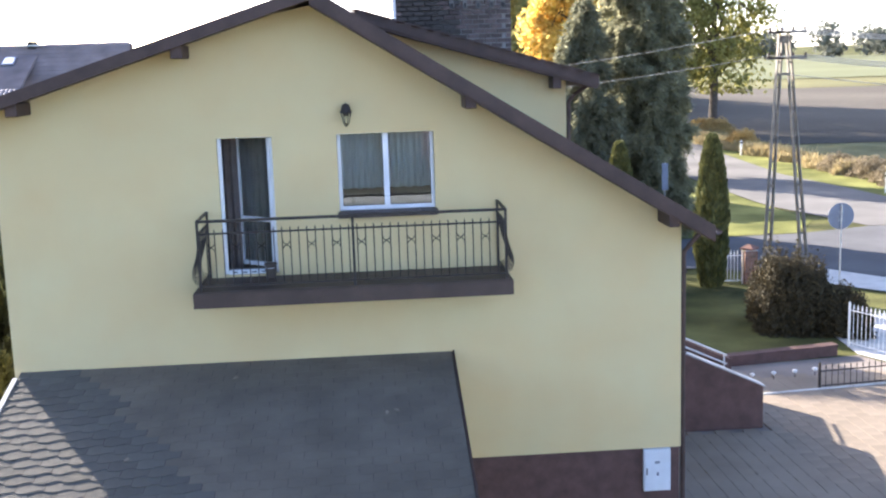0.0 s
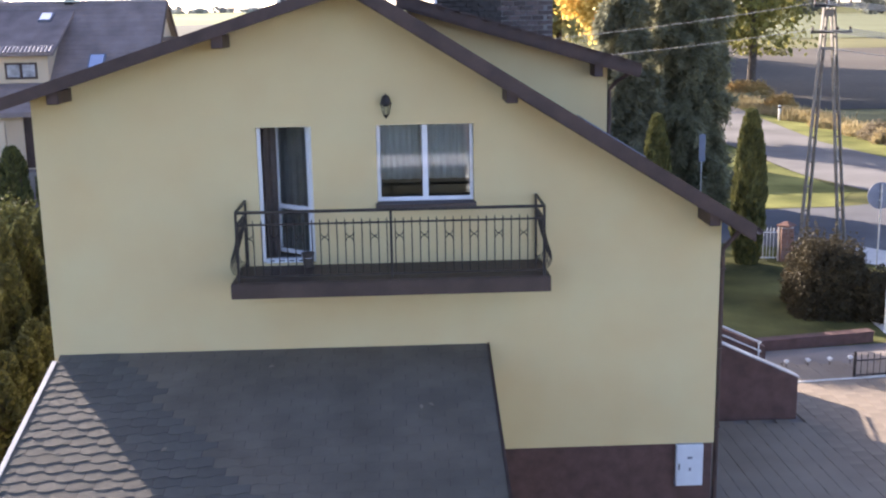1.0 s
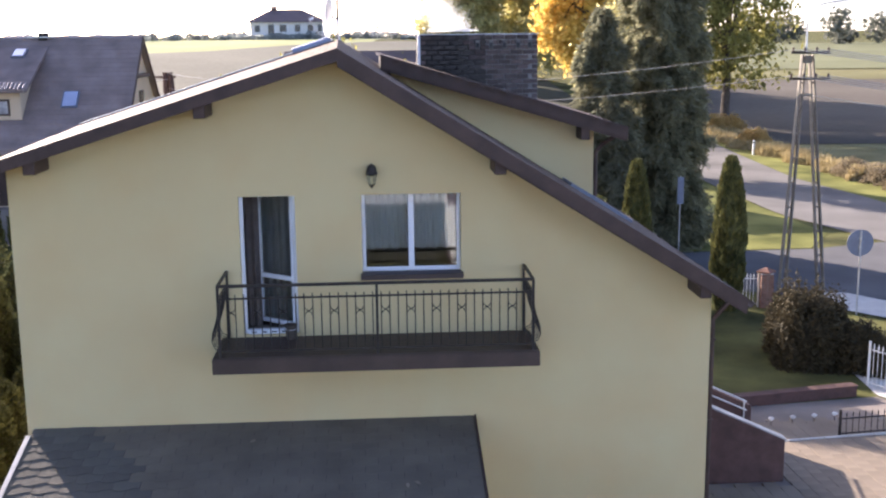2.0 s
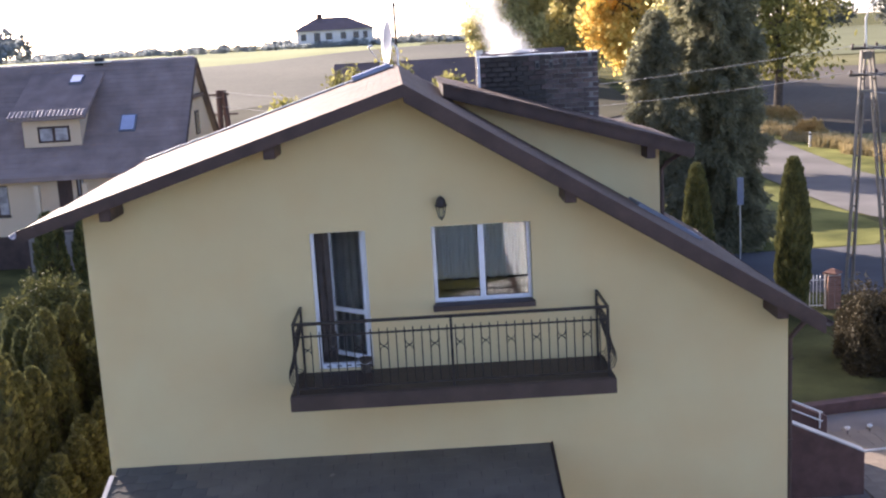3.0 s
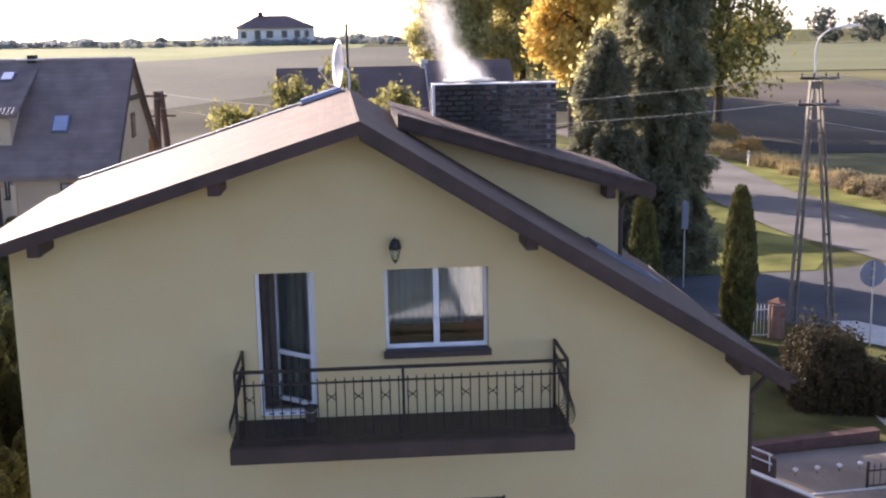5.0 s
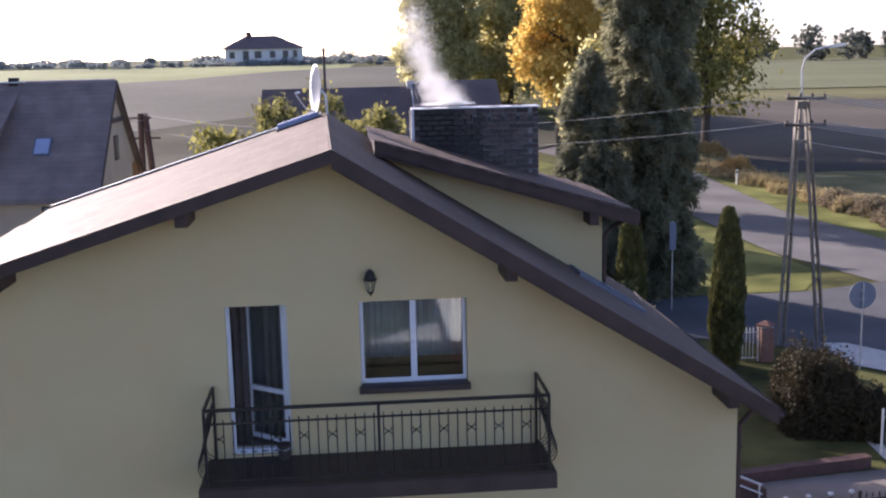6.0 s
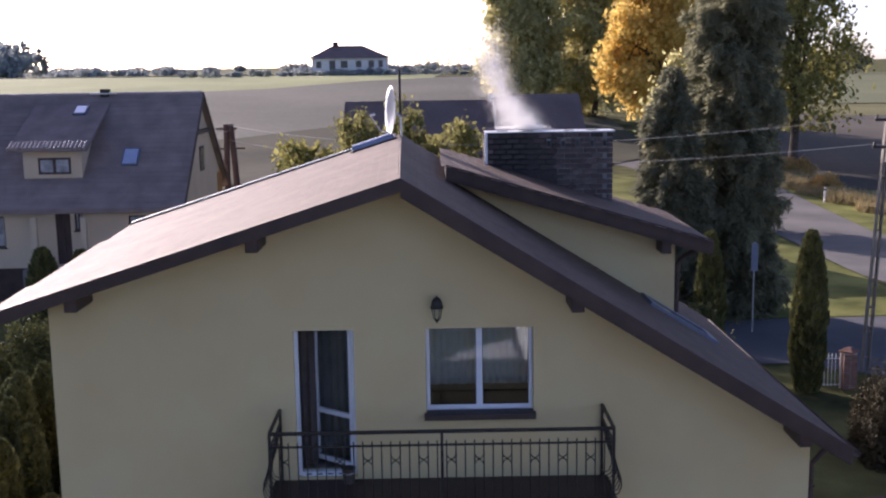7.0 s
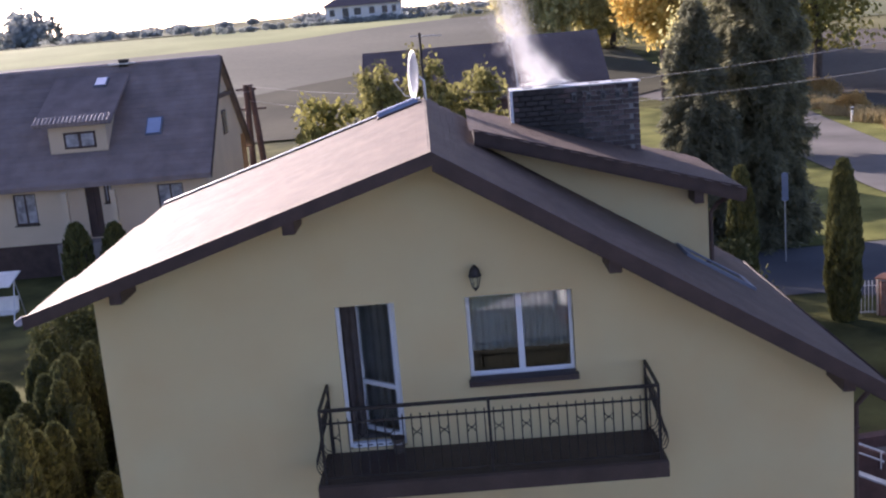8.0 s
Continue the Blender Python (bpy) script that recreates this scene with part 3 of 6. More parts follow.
gable()
bm = bmesh.new()
box(bm, XL, XL + 0.4, 0.4, Y1, 1.16, under(XL) + 0.04)
part("side_wall", bm, M_YELLOW, house)
bm = bmesh.new()
box(bm, XR - 0.4, XR, 0.4, Y1, 1.16, under(XR) + 0.04)
part("side_wall", bm, M_YELLOW, house)
bm = bmesh.new()
prism(bm, [(XL + 0.4, Y1 - 0.4, 1.16), (RX, Y1 - 0.4, 1.16), (RX, Y1 - 0.4, RZ - TR), (XL + 0.4, Y1 - 0.4, under(XL + 0.4))], (0, 0.4, 0))
part("rear_wall", bm, M_YELLOW, house)
bm = bmesh.new()
prism(bm, [(RX, Y1 - 0.4, 1.16), (XR - 0.4, Y1 - 0.4, 1.16), (XR - 0.4, Y1 - 0.4, under(XR - 0.4)), (RX, Y1 - 0.4, RZ - TR)], (0, 0.4, 0))
part("rear_wall", bm, M_YELLOW, house)
# Out of view; inferred from, and sized to, the shadow edge on the drive.
bm = bmesh.new()
prism(bm, [(XR, Y1 + 0.02, -0.6), (XR, 9.4, -0.6), (XR, 9.4, 2.4), (XR, Y1 + 0.02, 2.25)], (-3.2, 0, 0))
part("rear_extension", bm, M_YELLOW, house, "low flat-roofed extension behind the house")
bm = bmesh.new()
box(bm, XL + 0.025, XR - 0.025, 0.025, Y1 - 0.025, -0.6, 1.16)
part("plinth", bm, M_PLINTH, house, "dark red plinth below the render")


def room():
    """The dim room behind the balcony door and the window."""
    bm = bmesh.new()
    box(bm, -3.2, 2.4, 0.4, 4.4, 4.3, 4.5)
    box(bm, -3.2, 2.4, 0.4, 4.4, 7.0, 7.1)
    box(bm, -3.3, -3.2, 0.4, 4.4, 4.3, 7.1)
    box(bm, 2.4, 2.5, 0.4, 4.4, 4.3, 7.1)
    box(bm, -3.3, 2.5, 4.4, 4.5, 4.3, 7.1)
    part("room_shell", bm, M_ROOM, house, "dim plastered room behind the window")


room()


def roof():
    """Roof slabs, boards on the verges, shingles in courses."""
    bm = bmesh.new()
    top = [(RX, -OH, RZ), (EL, -OH, roof_z(EL)), (ERL, YR, roof_z(ERL)), (RX, YR, RZ)]
    lean(prism(bm, [(x, y, z - 0.03) for x, y, z in top], (0, 0, -TL + 0.03)))
    left = part("roof_slope", bm, M_FASCIA, house, "dark boarded underside of the roof")
    bm = bmesh.new()
    top = [(RX, -OH, RZ), (ER, -OH, roof_z(ER)), (ER, YR, roof_z(ER)), (RX, YR, RZ)]
    lean(prism(bm, [(x, y, z - 0.03) for x, y, z in top], (0, 0, -TR + 0.03)))
    right = part("roof_slope", bm, M_FASCIA, house, "dark boarded underside of the roof")
    for slope, x1, k, par in (("l", EL, LS, left), ("r", ER, -RS, right)):
        bm = bmesh.new()
        prism(bm, [(RX, -OH - 0.03, RZ + 0.032), (x1, -OH - 0.03, roof_z(x1) + 0.032), (x1, -OH - 0.03, roof_z(x1) - (0.16 if slope == 'l' else 0.21)), (RX, -OH - 0.03, RZ - (0.16 if slope == 'l' else 0.21))], (0, 0.03, 0))
        part("verge_board", bm, M_FASCIA, par)
    # raised strip along the rear edge of the left slope; the dark strip below stands for the gap's shade
    for name, z0, z1, y0, m in (("rear_gap_shade", 0.005, 0.035, 0.06, M_FASCIA), ("rear_trim", 0.036, 0.058, 0.09, M_SHEET)):
        bm = bmesh.new()
        prism(bm, [(RX - 0.1, YR - y0, roof_z(RX - 0.1) + z0), (ERL, YR - y0, roof_z(ERL) + z0), (ERL, YR - y0, roof_z(ERL) + z1), (RX - 0.1, YR - y0, roof_z(RX - 0.1) + z1)], (0, y0 + 0.02, 0))
        part(name, lean(bm), m, left)
    return left, right


ROOF_L, ROOF_R = roof()


def tab(w, d, thick):
    """One shingle tab: slanted, its lower edge rounded and proud. x across, y up the slope, z out."""
    bm = bmesh.new()
    low = [(-w * 0.5, 0.16 * d), (-w * 0.34, 0.02 * d), (-w * 0.12, 0.0), (w * 0.12, 0.0), (w * 0.34, 0.02 * d), (w * 0.5, 0.16 * d)]
    up = [(w * 0.5, d * 1.25), (-w * 0.5, d * 1.25)]
    a = [bm.verts.new((x, y, thick)) for x, y in low] + [bm.verts.new((x, y, 0.001)) for x, y in up]
    b = [bm.verts.new((x, y, 0.0)) for x, y in low]
    bm.faces.new(a)
    for i in range(5):
        bm.faces.new((b[i], b[i + 1], a[i + 1], a[i]))
    return bm


def shingle_field(name, origin, across, up, count, courses, w, d, thick, material, parent, keep, label, skew=0.0, rise=0.0):
    """Courses of tabs joined into one mesh. origin: the eave's start; across along the eave, up the slope."""
    across, up = Vector(across).normalized(), Vector(up).normalized()
    out = across.cross(up).normalized()
    if out.z < 0:
        out = -out
    one = tab(w * 0.985, d, thick)
    base = [v.co.copy() for v in one.verts]
    one.verts.index_update()
    fcs = [[v.index for v in f.verts] for f in one.faces]
    one.free()
    rng = random.Random(7)
    verts, faces = [], []
    for j in range(courses):
        for i in range(count + 1):
            o = Vector(origin) + across * ((i + 0.5 * (j % 2)) * w) + up * (j * d)
            if not keep(o + up * d * 0.5):
                continue
            n = len(verts)
            lift = rng.uniform(0, 0.004)
            for p in base:
                q = o + across * p.x + up * p.y + out * (p.z + lift)
                verts.append((q.x + skew * (q.y + OH), q.y, q.z + rise * (q.y + OH)))
            faces += [[n + k for k in f] for f in fcs]
    me = bpy.data.meshes.new(name)
    me.from_pydata(verts, [], faces)
    me.materials.append(material)
    ob = hang(new(name, me), parent, label)
    return tagged(ob, kind="stuff")


def left_edge(y):
    return EL + (ERL - EL) * (y + OH) / (YR + OH)


DS, DW = 0.145, 0.33
upL = Vector((1, 0, LS)).normalized()
upR = Vector((-1, 0, RS)).normalized()
shingle_field("shingles", (EL, -OH, roof_z(EL)), (0, 1, 0), upL, 24, 43, DW, DS, 0.008, M_ROOF, ROOF_L, lambda p: left_edge(p.y) < p.x < RX and -OH <= p.y <= YR, "brown asphalt shingles glinting in low sun", SKEW, RISE)
shingle_field("shingles", (ER, -OH, roof_z(ER)), (0, 1, 0), upR, 24, 51, DW, DS, 0.012, M_ROOF, ROOF_R, lambda p: p.x > RX and -OH <= p.y <= YR, "dark brown asphalt shingles in shade", SKEW, RISE)
for k in range(23):
    y = -OH + k * 0.345
    bm = bmesh.new()
    prism(bm, [(RX - 0.05, y, RZ - 0.05 * LS + 0.014), (RX, y, RZ + 0.022), (RX + 0.12, y, RZ - 0.12 * RS + 0.012), (RX + 0.12, y, RZ - 0.12 * RS - 0.01), (RX - 0.05, y, RZ - 0.05 * LS - 0.01)], (0, 0.36, 0.006))
    lean(bm)
    part("ridge_cap", bm, M_ROOF, ROOF_R)


def purlin(x, z, parent):
    bm = bmesh.new()
    prism(bm, [(x - 0.09, -OH + 0.06, z), (x + 0.09, -OH + 0.06, z), (x + 0.09, -OH + 0.06, z - 0.2), (x - 0.09, -OH + 0.06, z - 0.2)], (0, OH - 0.06, 0))
    bmesh.ops.bevel(bm, geom=bm.edges[:], offset=0.012, segments=1, affect="EDGES")
    part("purlin_end", bm, M_FASCIA, parent)


for x in (-5.12, -2.6):
    purlin(x, under(x) + 0.02, ROOF_L)
for x in (1.86, 5.08):
    purlin(x, under(x) + 0.06, ROOF_R)


def gutter(x, z, y0, y1, material):
    bm = bmesh.new()
    n = 8
    prof = [(x + 0.065 * math.cos(math.pi * (1 + i / n)), z + 0.065 * math.sin(math.pi * (1 + i / n))) for i in range(n + 1)]
    prof += [(x + (px - x) * 0.88, z + (pz - z) * 0.88) for px, pz in prof[::-1]]
    prism(bm, [(px, y0, pz) for px, pz in prof], (0, y1 - y0, 0))
    part("gutter", lean(bm), material, house)


gutter(ER + 0.06, roof_z(ER) - 0.06, -OH, YR, M_FASCIA)
gutter(EL - 0.06, roof_z(EL) - 0.03, -OH - 0.02, -OH + 0.3, M_SIGN)
bm = bmesh.new()
pipe(bm, [(ER + 0.05, 0.12, 5.0), (ER + 0.02, 0.12, 4.85), (XR + 0.07, 0.12, 4.55), (XR + 0.07, 0.12, 0.05)], 0.045)
for z in (1.4, 2.8, 4.2):
    box(bm, XR, XR + 0.12, 0.065, 0.175, z, z + 0.03)
part("downpipe", bm, M_FASCIA, house)

# dormer on the right slope
DY0, DY1, DX = 3.55, 6.9, 4.12


def dormer_z(x):
    return 8.83 - 0.299 * (x - 0.1)


bm = bmesh.new()
prism(bm, [(0.3, DY0, roof_z(0.3) - 0.1), (DX, DY0, roof_z(DX) - 0.1), (DX, DY0, dormer_z(DX) - 0.24), (0.3, DY0, dormer_z(0.3) - 0.24)], (0, 0.3, 0))
box(bm, DX - 0.3, DX, DY0 + 0.3, DY1 - 0.4, roof_z(DX) - 0.1, dormer_z(DX) - 0.24)
part("dormer_wall", bm, M_YELLOW, house)
bm = bmesh.new()
prism(bm, [(0.1, DY0 - 0.6, dormer_z(0.1)), (4.62, DY0 - 0.6, dormer_z(4.62)), (4.62, DY0 - 0.6, dormer_z(4.62) - 0.24), (0.1, DY0 - 0.6, dormer_z(0.1) - 0.24)], (0, DY1 - DY0 + 0.6, 0))
DORMER = part("dormer_roof", bm, M_FASCIA, house)
upD = Vector((-1, 0, 0.299)).normalized()
shingle_field("shingles", (4.64, DY0 - 0.6, dormer_z(4.64) + 0.006), (0, 1, 0), upD, 13, 33, DW, DS, 0.006, M_ROOF, DORMER, lambda p: p.x > 0.1 and p.y < DY1, "brown asphalt shingles on the dormer")
bm = bmesh.new()
prism(bm, [(0.1, DY0 - 0.64, dormer_z(0.1) + 0.035), (4.64, DY0 - 0.64, dormer_z(4.64) + 0.035), (4.64, DY0 - 0.64, dormer_z(4.64) - 0.19), (0.1, DY0 - 0.64, dormer_z(0.1) - 0.19)], (0, 0.04, 0))
part("verge_board", bm, M_FASCIA, DORMER)
bm = bmesh.new()
box(bm, 3.78, 3.94, DY0 - 0.55, DY0, dormer_z(3.86) - 0.44, dormer_z(3.86) - 0.22, 0.01)
part("purlin_end", bm, M_FASCIA, DORMER)
bm = bmesh.new()
pipe(bm, [(4.6, DY0 - 0.3, dormer_z(4.62) - 0.1), (4.3, DY0 + 0.05, dormer_z(4.62) - 0.35), (DX + 0.06, DY0 + 0.08, dormer_z(4.62) - 0.5), (DX + 0.06, DY0 + 0.08, roof_z(DX) - 0.03)], 0.04)
part("downpipe", bm, M_FASCIA, DORMER)


# roof window below the dormer
def on_right(s, y, lift):
    """A point on the right slope: x, y and height above the roof."""
    n = Vector((RS, 0, 1)).normalized()
    return Vector((s, y, roof_z(s))) + n * lift


def slab_on_right(bm, x0, x1, y0, y1, a, b):
    v = [bm.verts.new(on_right(x, y, l)) for l in (a, b) for x, y in ((x0, y0), (x1, y0), (x1, y1), (x0, y1))]
    for q in ((3, 2, 1, 0), (4, 5, 6, 7), (0, 1, 5, 4), (1, 2, 6, 5), (2, 3, 7, 6), (3, 0, 4, 7)):
        bm.faces.new([v[i] for i in q])


def roof_window():
    bm = bmesh.new()
    slab_on_right(bm, 3.6, 4.75, 2.6, 2.7, 0, 0.06)
    slab_on_right(bm, 3.6, 4.75, 3.3, 3.4, 0, 0.06)
    slab_on_right(bm, 3.6, 3.7, 2.7, 3.3, 0, 0.06)
    slab_on_right(bm, 4.65, 4.75, 2.7, 3.3, 0, 0.06)
    win = part("roof_window", lean(bm), M_SIGN, ROOF_R, "grey metal roof window frame")
    bm = bmesh.new()
    slab_on_right(bm, 3.7, 4.65, 2.7, 3.3, 0.02, 0.045)
    part("pane", lean(bm), M_DARKGLASS, win)


roof_window()


# ---- chimney ----
CX0, CX1, CY0, CY1, CZ0, CZ1 = 0.93, 3.38, 5.8, 6.35, 7.4, 9.2
bm = bmesh.new()
box(bm, CX0 + 1.35, CX1 - 0.012, CY0 + 0.012, CY1 - 0.012, CZ0, CZ1)
CHIMNEY = part("chimney", bm, M_MORTAR, house, "wide sooty brick chimney with small vents")
bm = bmesh.new()
box(bm, CX0 + 0.012, CX0 + 0.8, CY0 + 0.012, CY1 - 0.012, CZ0, CZ1)
part("core", bm, M_SOOT, CHIMNEY, "joints blackened with soot")
bm = bmesh.new()
box(bm, CX0 + 0.8, CX0 + 1.35, CY0 + 0.012, CY1 - 0.012, CZ0, CZ1)
part("core", bm, M_GREYMORTAR, CHIMNEY)
for x in (2.12, 2.4, 2.68, 2.96, 3.2):
    bm = bmesh.new()
    box(bm, x - 0.045, x + 0.045, CY0 - 0.066, CY0 + 0.03, CZ1 - 0.29, CZ1 - 0.12, 0.006)
    vent = part("vent", bm, M_VENT, CHIMNEY, "pale vent frame")
    # dark plate on the frame in place of the opening's shade
    bm = bmesh.new()
    box(bm, x - 0.03, x + 0.03, CY0 - 0.072, CY0 - 0.0665, CZ1 - 0.27, CZ1 - 0.17)
    part("opening_plate", bm, M_BLACK, vent)
bm = bmesh.new()
box(bm, CX0 - 0.03, CX1 + 0.03, CY0 - 0.03, CY1 + 0.03, CZ1, CZ1 + 0.016, 0.004)
part("cap", bm, M_CAP, CHIMNEY, "thin metal sheet cap, brightened for the sun glint on it")
# dark plates on the cap in place of the flues' shaded mouths
for x in (1.25, 1.75, 2.55, 3.0):
    bm = bmesh.new()
    box(bm, x - 0.1, x + 0.1, CY0 + 0.18, CY1 - 0.18, CZ1 + 0.01, CZ1 + 0.02)
    part("flue_plate", bm, M_BLACK, CHIMNEY)
# pale strip added for the sunlit edge of the chimney's side
bm = bmesh.new()
box(bm, CX0 - 0.04, CX0 + 0.012, CY0 - 0.055, CY0 + 0.05, CZ0 + 0.9, CZ1)
part("corner_glint_strip", bm, M_CAP, CHIMNEY, "pale strip standing in for the sunlit chimney corner")

# ---- window ----
def window():
    x0, x1, z0, z1 = WIN
    xm = (x0 + x1) / 2
    bm = ring(bmesh.new(), x0 - 0.01, x1 + 0.01, z0, z1 + 0.07, 0.05, 0.14, 0.21, 0.06)
    win = part("window", bm, M_PVC, house, "white plastic two-sash window set back in its reveal")
    bm = bmesh.new()
    box(bm, xm - 0.018, xm + 0.018, 0.14, 0.2, z0 + 0.06, z1 + 0.02)
    part("mullion", bm, M_PVC, win)
    for a, b in ((x0 + 0.018, xm - 0.004), (xm + 0.004, x1 - 0.018)):
        s = 0.042
        bm = ring(bmesh.new(), a, b, z0 + 0.035, z1 + 0.05, s, 0.12, 0.17, 0.06)
        part("sash", bm, M_PVC, win)
        for y in (0.142, 0.158):
            bm = bmesh.new()
            box(bm, a + s, b - s, y, y + 0.004, z0 + 0.095, z1 + 0.008)
            pane = part("pane", bm, M_GLASS, win)
            pane.visible_shadow = False
        bm = bmesh.new()
        ring(bm, a + s, b - s, z0 + 0.095, z1 + 0.01, 0.008, 0.13, 0.141)
        part("gasket", bm, M_BLACK, win)
    bm = bmesh.new()
    prism(bm, [(x0 - 0.03, -0.11, z0 + 0.005), (x0 - 0.03, 0.09, z0 + 0.03), (x0 - 0.03, 0.09, z0 - 0.075), (x0 - 0.03, -0.11, z0 - 0.075)], (x1 - x0 + 0.06, 0, 0))
    part("sill", bm, M_SILL, win, "dark brown sill")


window()


def folds(name, label, x0, x1, y, z0, z1, depth, period, material, hem=0.0, seed=0, lean=0.0):
    """A hanging curtain with rounded folds and an uneven hem."""
    rng = random.Random(seed)
    n = int((x1 - x0) / period * 8)
    bm = bmesh.new()
    cols = []
    for i in range(n + 1):
        x = x0 + (x1 - x0) * i / n
        ph = 2 * math.pi * (x - x0) / period
        col = []
        for k in range(6):
            f = k / 5
            yy = y + depth * math.sin(ph + 0.4 * math.sin(ph * 0.37)) * (0.5 + 0.5 * f)
            low = z0 + hem * (0.5 + 0.5 * math.sin(ph * 0.5)) if hem else z0
            col.append(bm.verts.new((x + lean * f, yy, z1 + (low - z1) * f)))
        cols.append(col)
    for a, b in zip(cols, cols[1:]):
        for k in range(5):
            bm.faces.new((a[k], b[k], b[k + 1], a[k + 1]))
    bmesh.ops.solidify(bm, geom=bm.faces[:], thickness=0.004)
    for f in bm.faces:
        f.smooth = True
    return tagged(part(name, bm, material), label, "curtain", group="net curtains" if "net" in name else "")


folds("net_curtain", "white net curtain with a scalloped hem behind the window", -0.28, 0.5, 0.30, 5.82, 6.9, 0.026, 0.1, M_LACE, 0.022, 1)
folds("net_curtain", "white net curtain with a scalloped hem behind the window", 0.54, 1.29, 0.30, 5.82, 6.9, 0.026, 0.1, M_LACE, 0.022, 2)


def balcony_door():
    x0, x1, z0, z1 = DOOR
    z1 += 0.1
    bm = bmesh.new()
    v = [(x0, z0), (x0 + 0.055, z0), (x0 + 0.055, z1 - 0.03), (x1 - 0.045, z1 - 0.03), (x1 - 0.045, z0), (x1, z0), (x1, z1), (x0, z1)]
    prism(bm, [(x, 0.1, z) for x, z in v], (0, 0.08, 0))
    door = part("balcony_door", bm, M_PVC, house, "white balcony door standing ajar")
    bm = bmesh.new()
    box(bm, x0 + 0.06, x1 - 0.06, 0.05, 0.16, z0, z0 + 0.07, 0.008)
    th = part("threshold", bm, M_PVC, door)
    # dark plates on the threshold's face painted in for shaded slots
    for k in range(4):
        bm = bmesh.new()
        box(bm, x0 + 0.12 + k * 0.16, x0 + 0.2 + k * 0.16, 0.046, 0.05, z0 + 0.025, z0 + 0.045)
        part("vent_slot_plate", bm, M_BLACK, th)
    # leaf, hinged on the right jamb and swung into the room
    w = x1 - x0 - 0.07
    ang = radians(-39)
    hinge = Matrix.Translation((x1 - 0.035, 0.19, 0)) @ Matrix.Rotation(ang, 4, "Z")

    def leaf_bar(a, b, c, d, t0=-0.03, t1=0.03):
        q = bmesh.new()
        box(q, -b, -a, t0, t1, c, d, 0.006 if t1 - t0 > 0.02 else 0)
        bmesh.ops.transform(q, matrix=hinge, verts=q.verts[:])
        return q

    s = 0.07
    bm = leaf_bar(0, s, z0 + 0.07, z1 - 0.06)
    leaf = part("leaf", bm, M_PVC, door, "white door leaf swung into the room")
    zm = 5.34
    for a, b, c, d in ((w - s, w, z0 + 0.07, z1 - 0.06), (s, w - s, z0 + 0.07, z0 + 0.07 + s), (s, w - s, zm, zm + s), (s, w - s, z1 - 0.06 - s, z1 - 0.06)):
        part("rail", leaf_bar(a, b, c, d), M_PVC, door)
    for c, d in ((z0 + 0.07 + s, zm), (zm + s, z1 - 0.06 - s)):
        pane = part("pane", leaf_bar(s, w - s, c, d, -0.004, 0.004), M_GLASS, door)
        pane.visible_shadow = False
    part("handle", leaf_bar(w - 0.055, w - 0.03, 5.42, 5.56, -0.07, -0.03), M_SHEET, door)


balcony_door()
folds("drape", "dark heavy drape hanging beside the open balcony door", -2.75, -1.93, 0.5, 4.55, 6.95, 0.04, 0.13, M_DRAPE, 0, 3)
folds("curtain", "grey curtain hanging in folds behind the door leaf", -1.98, -0.55, 0.82, 4.55, 6.95, 0.03, 0.12, M_DRAPE2, 0, 4)


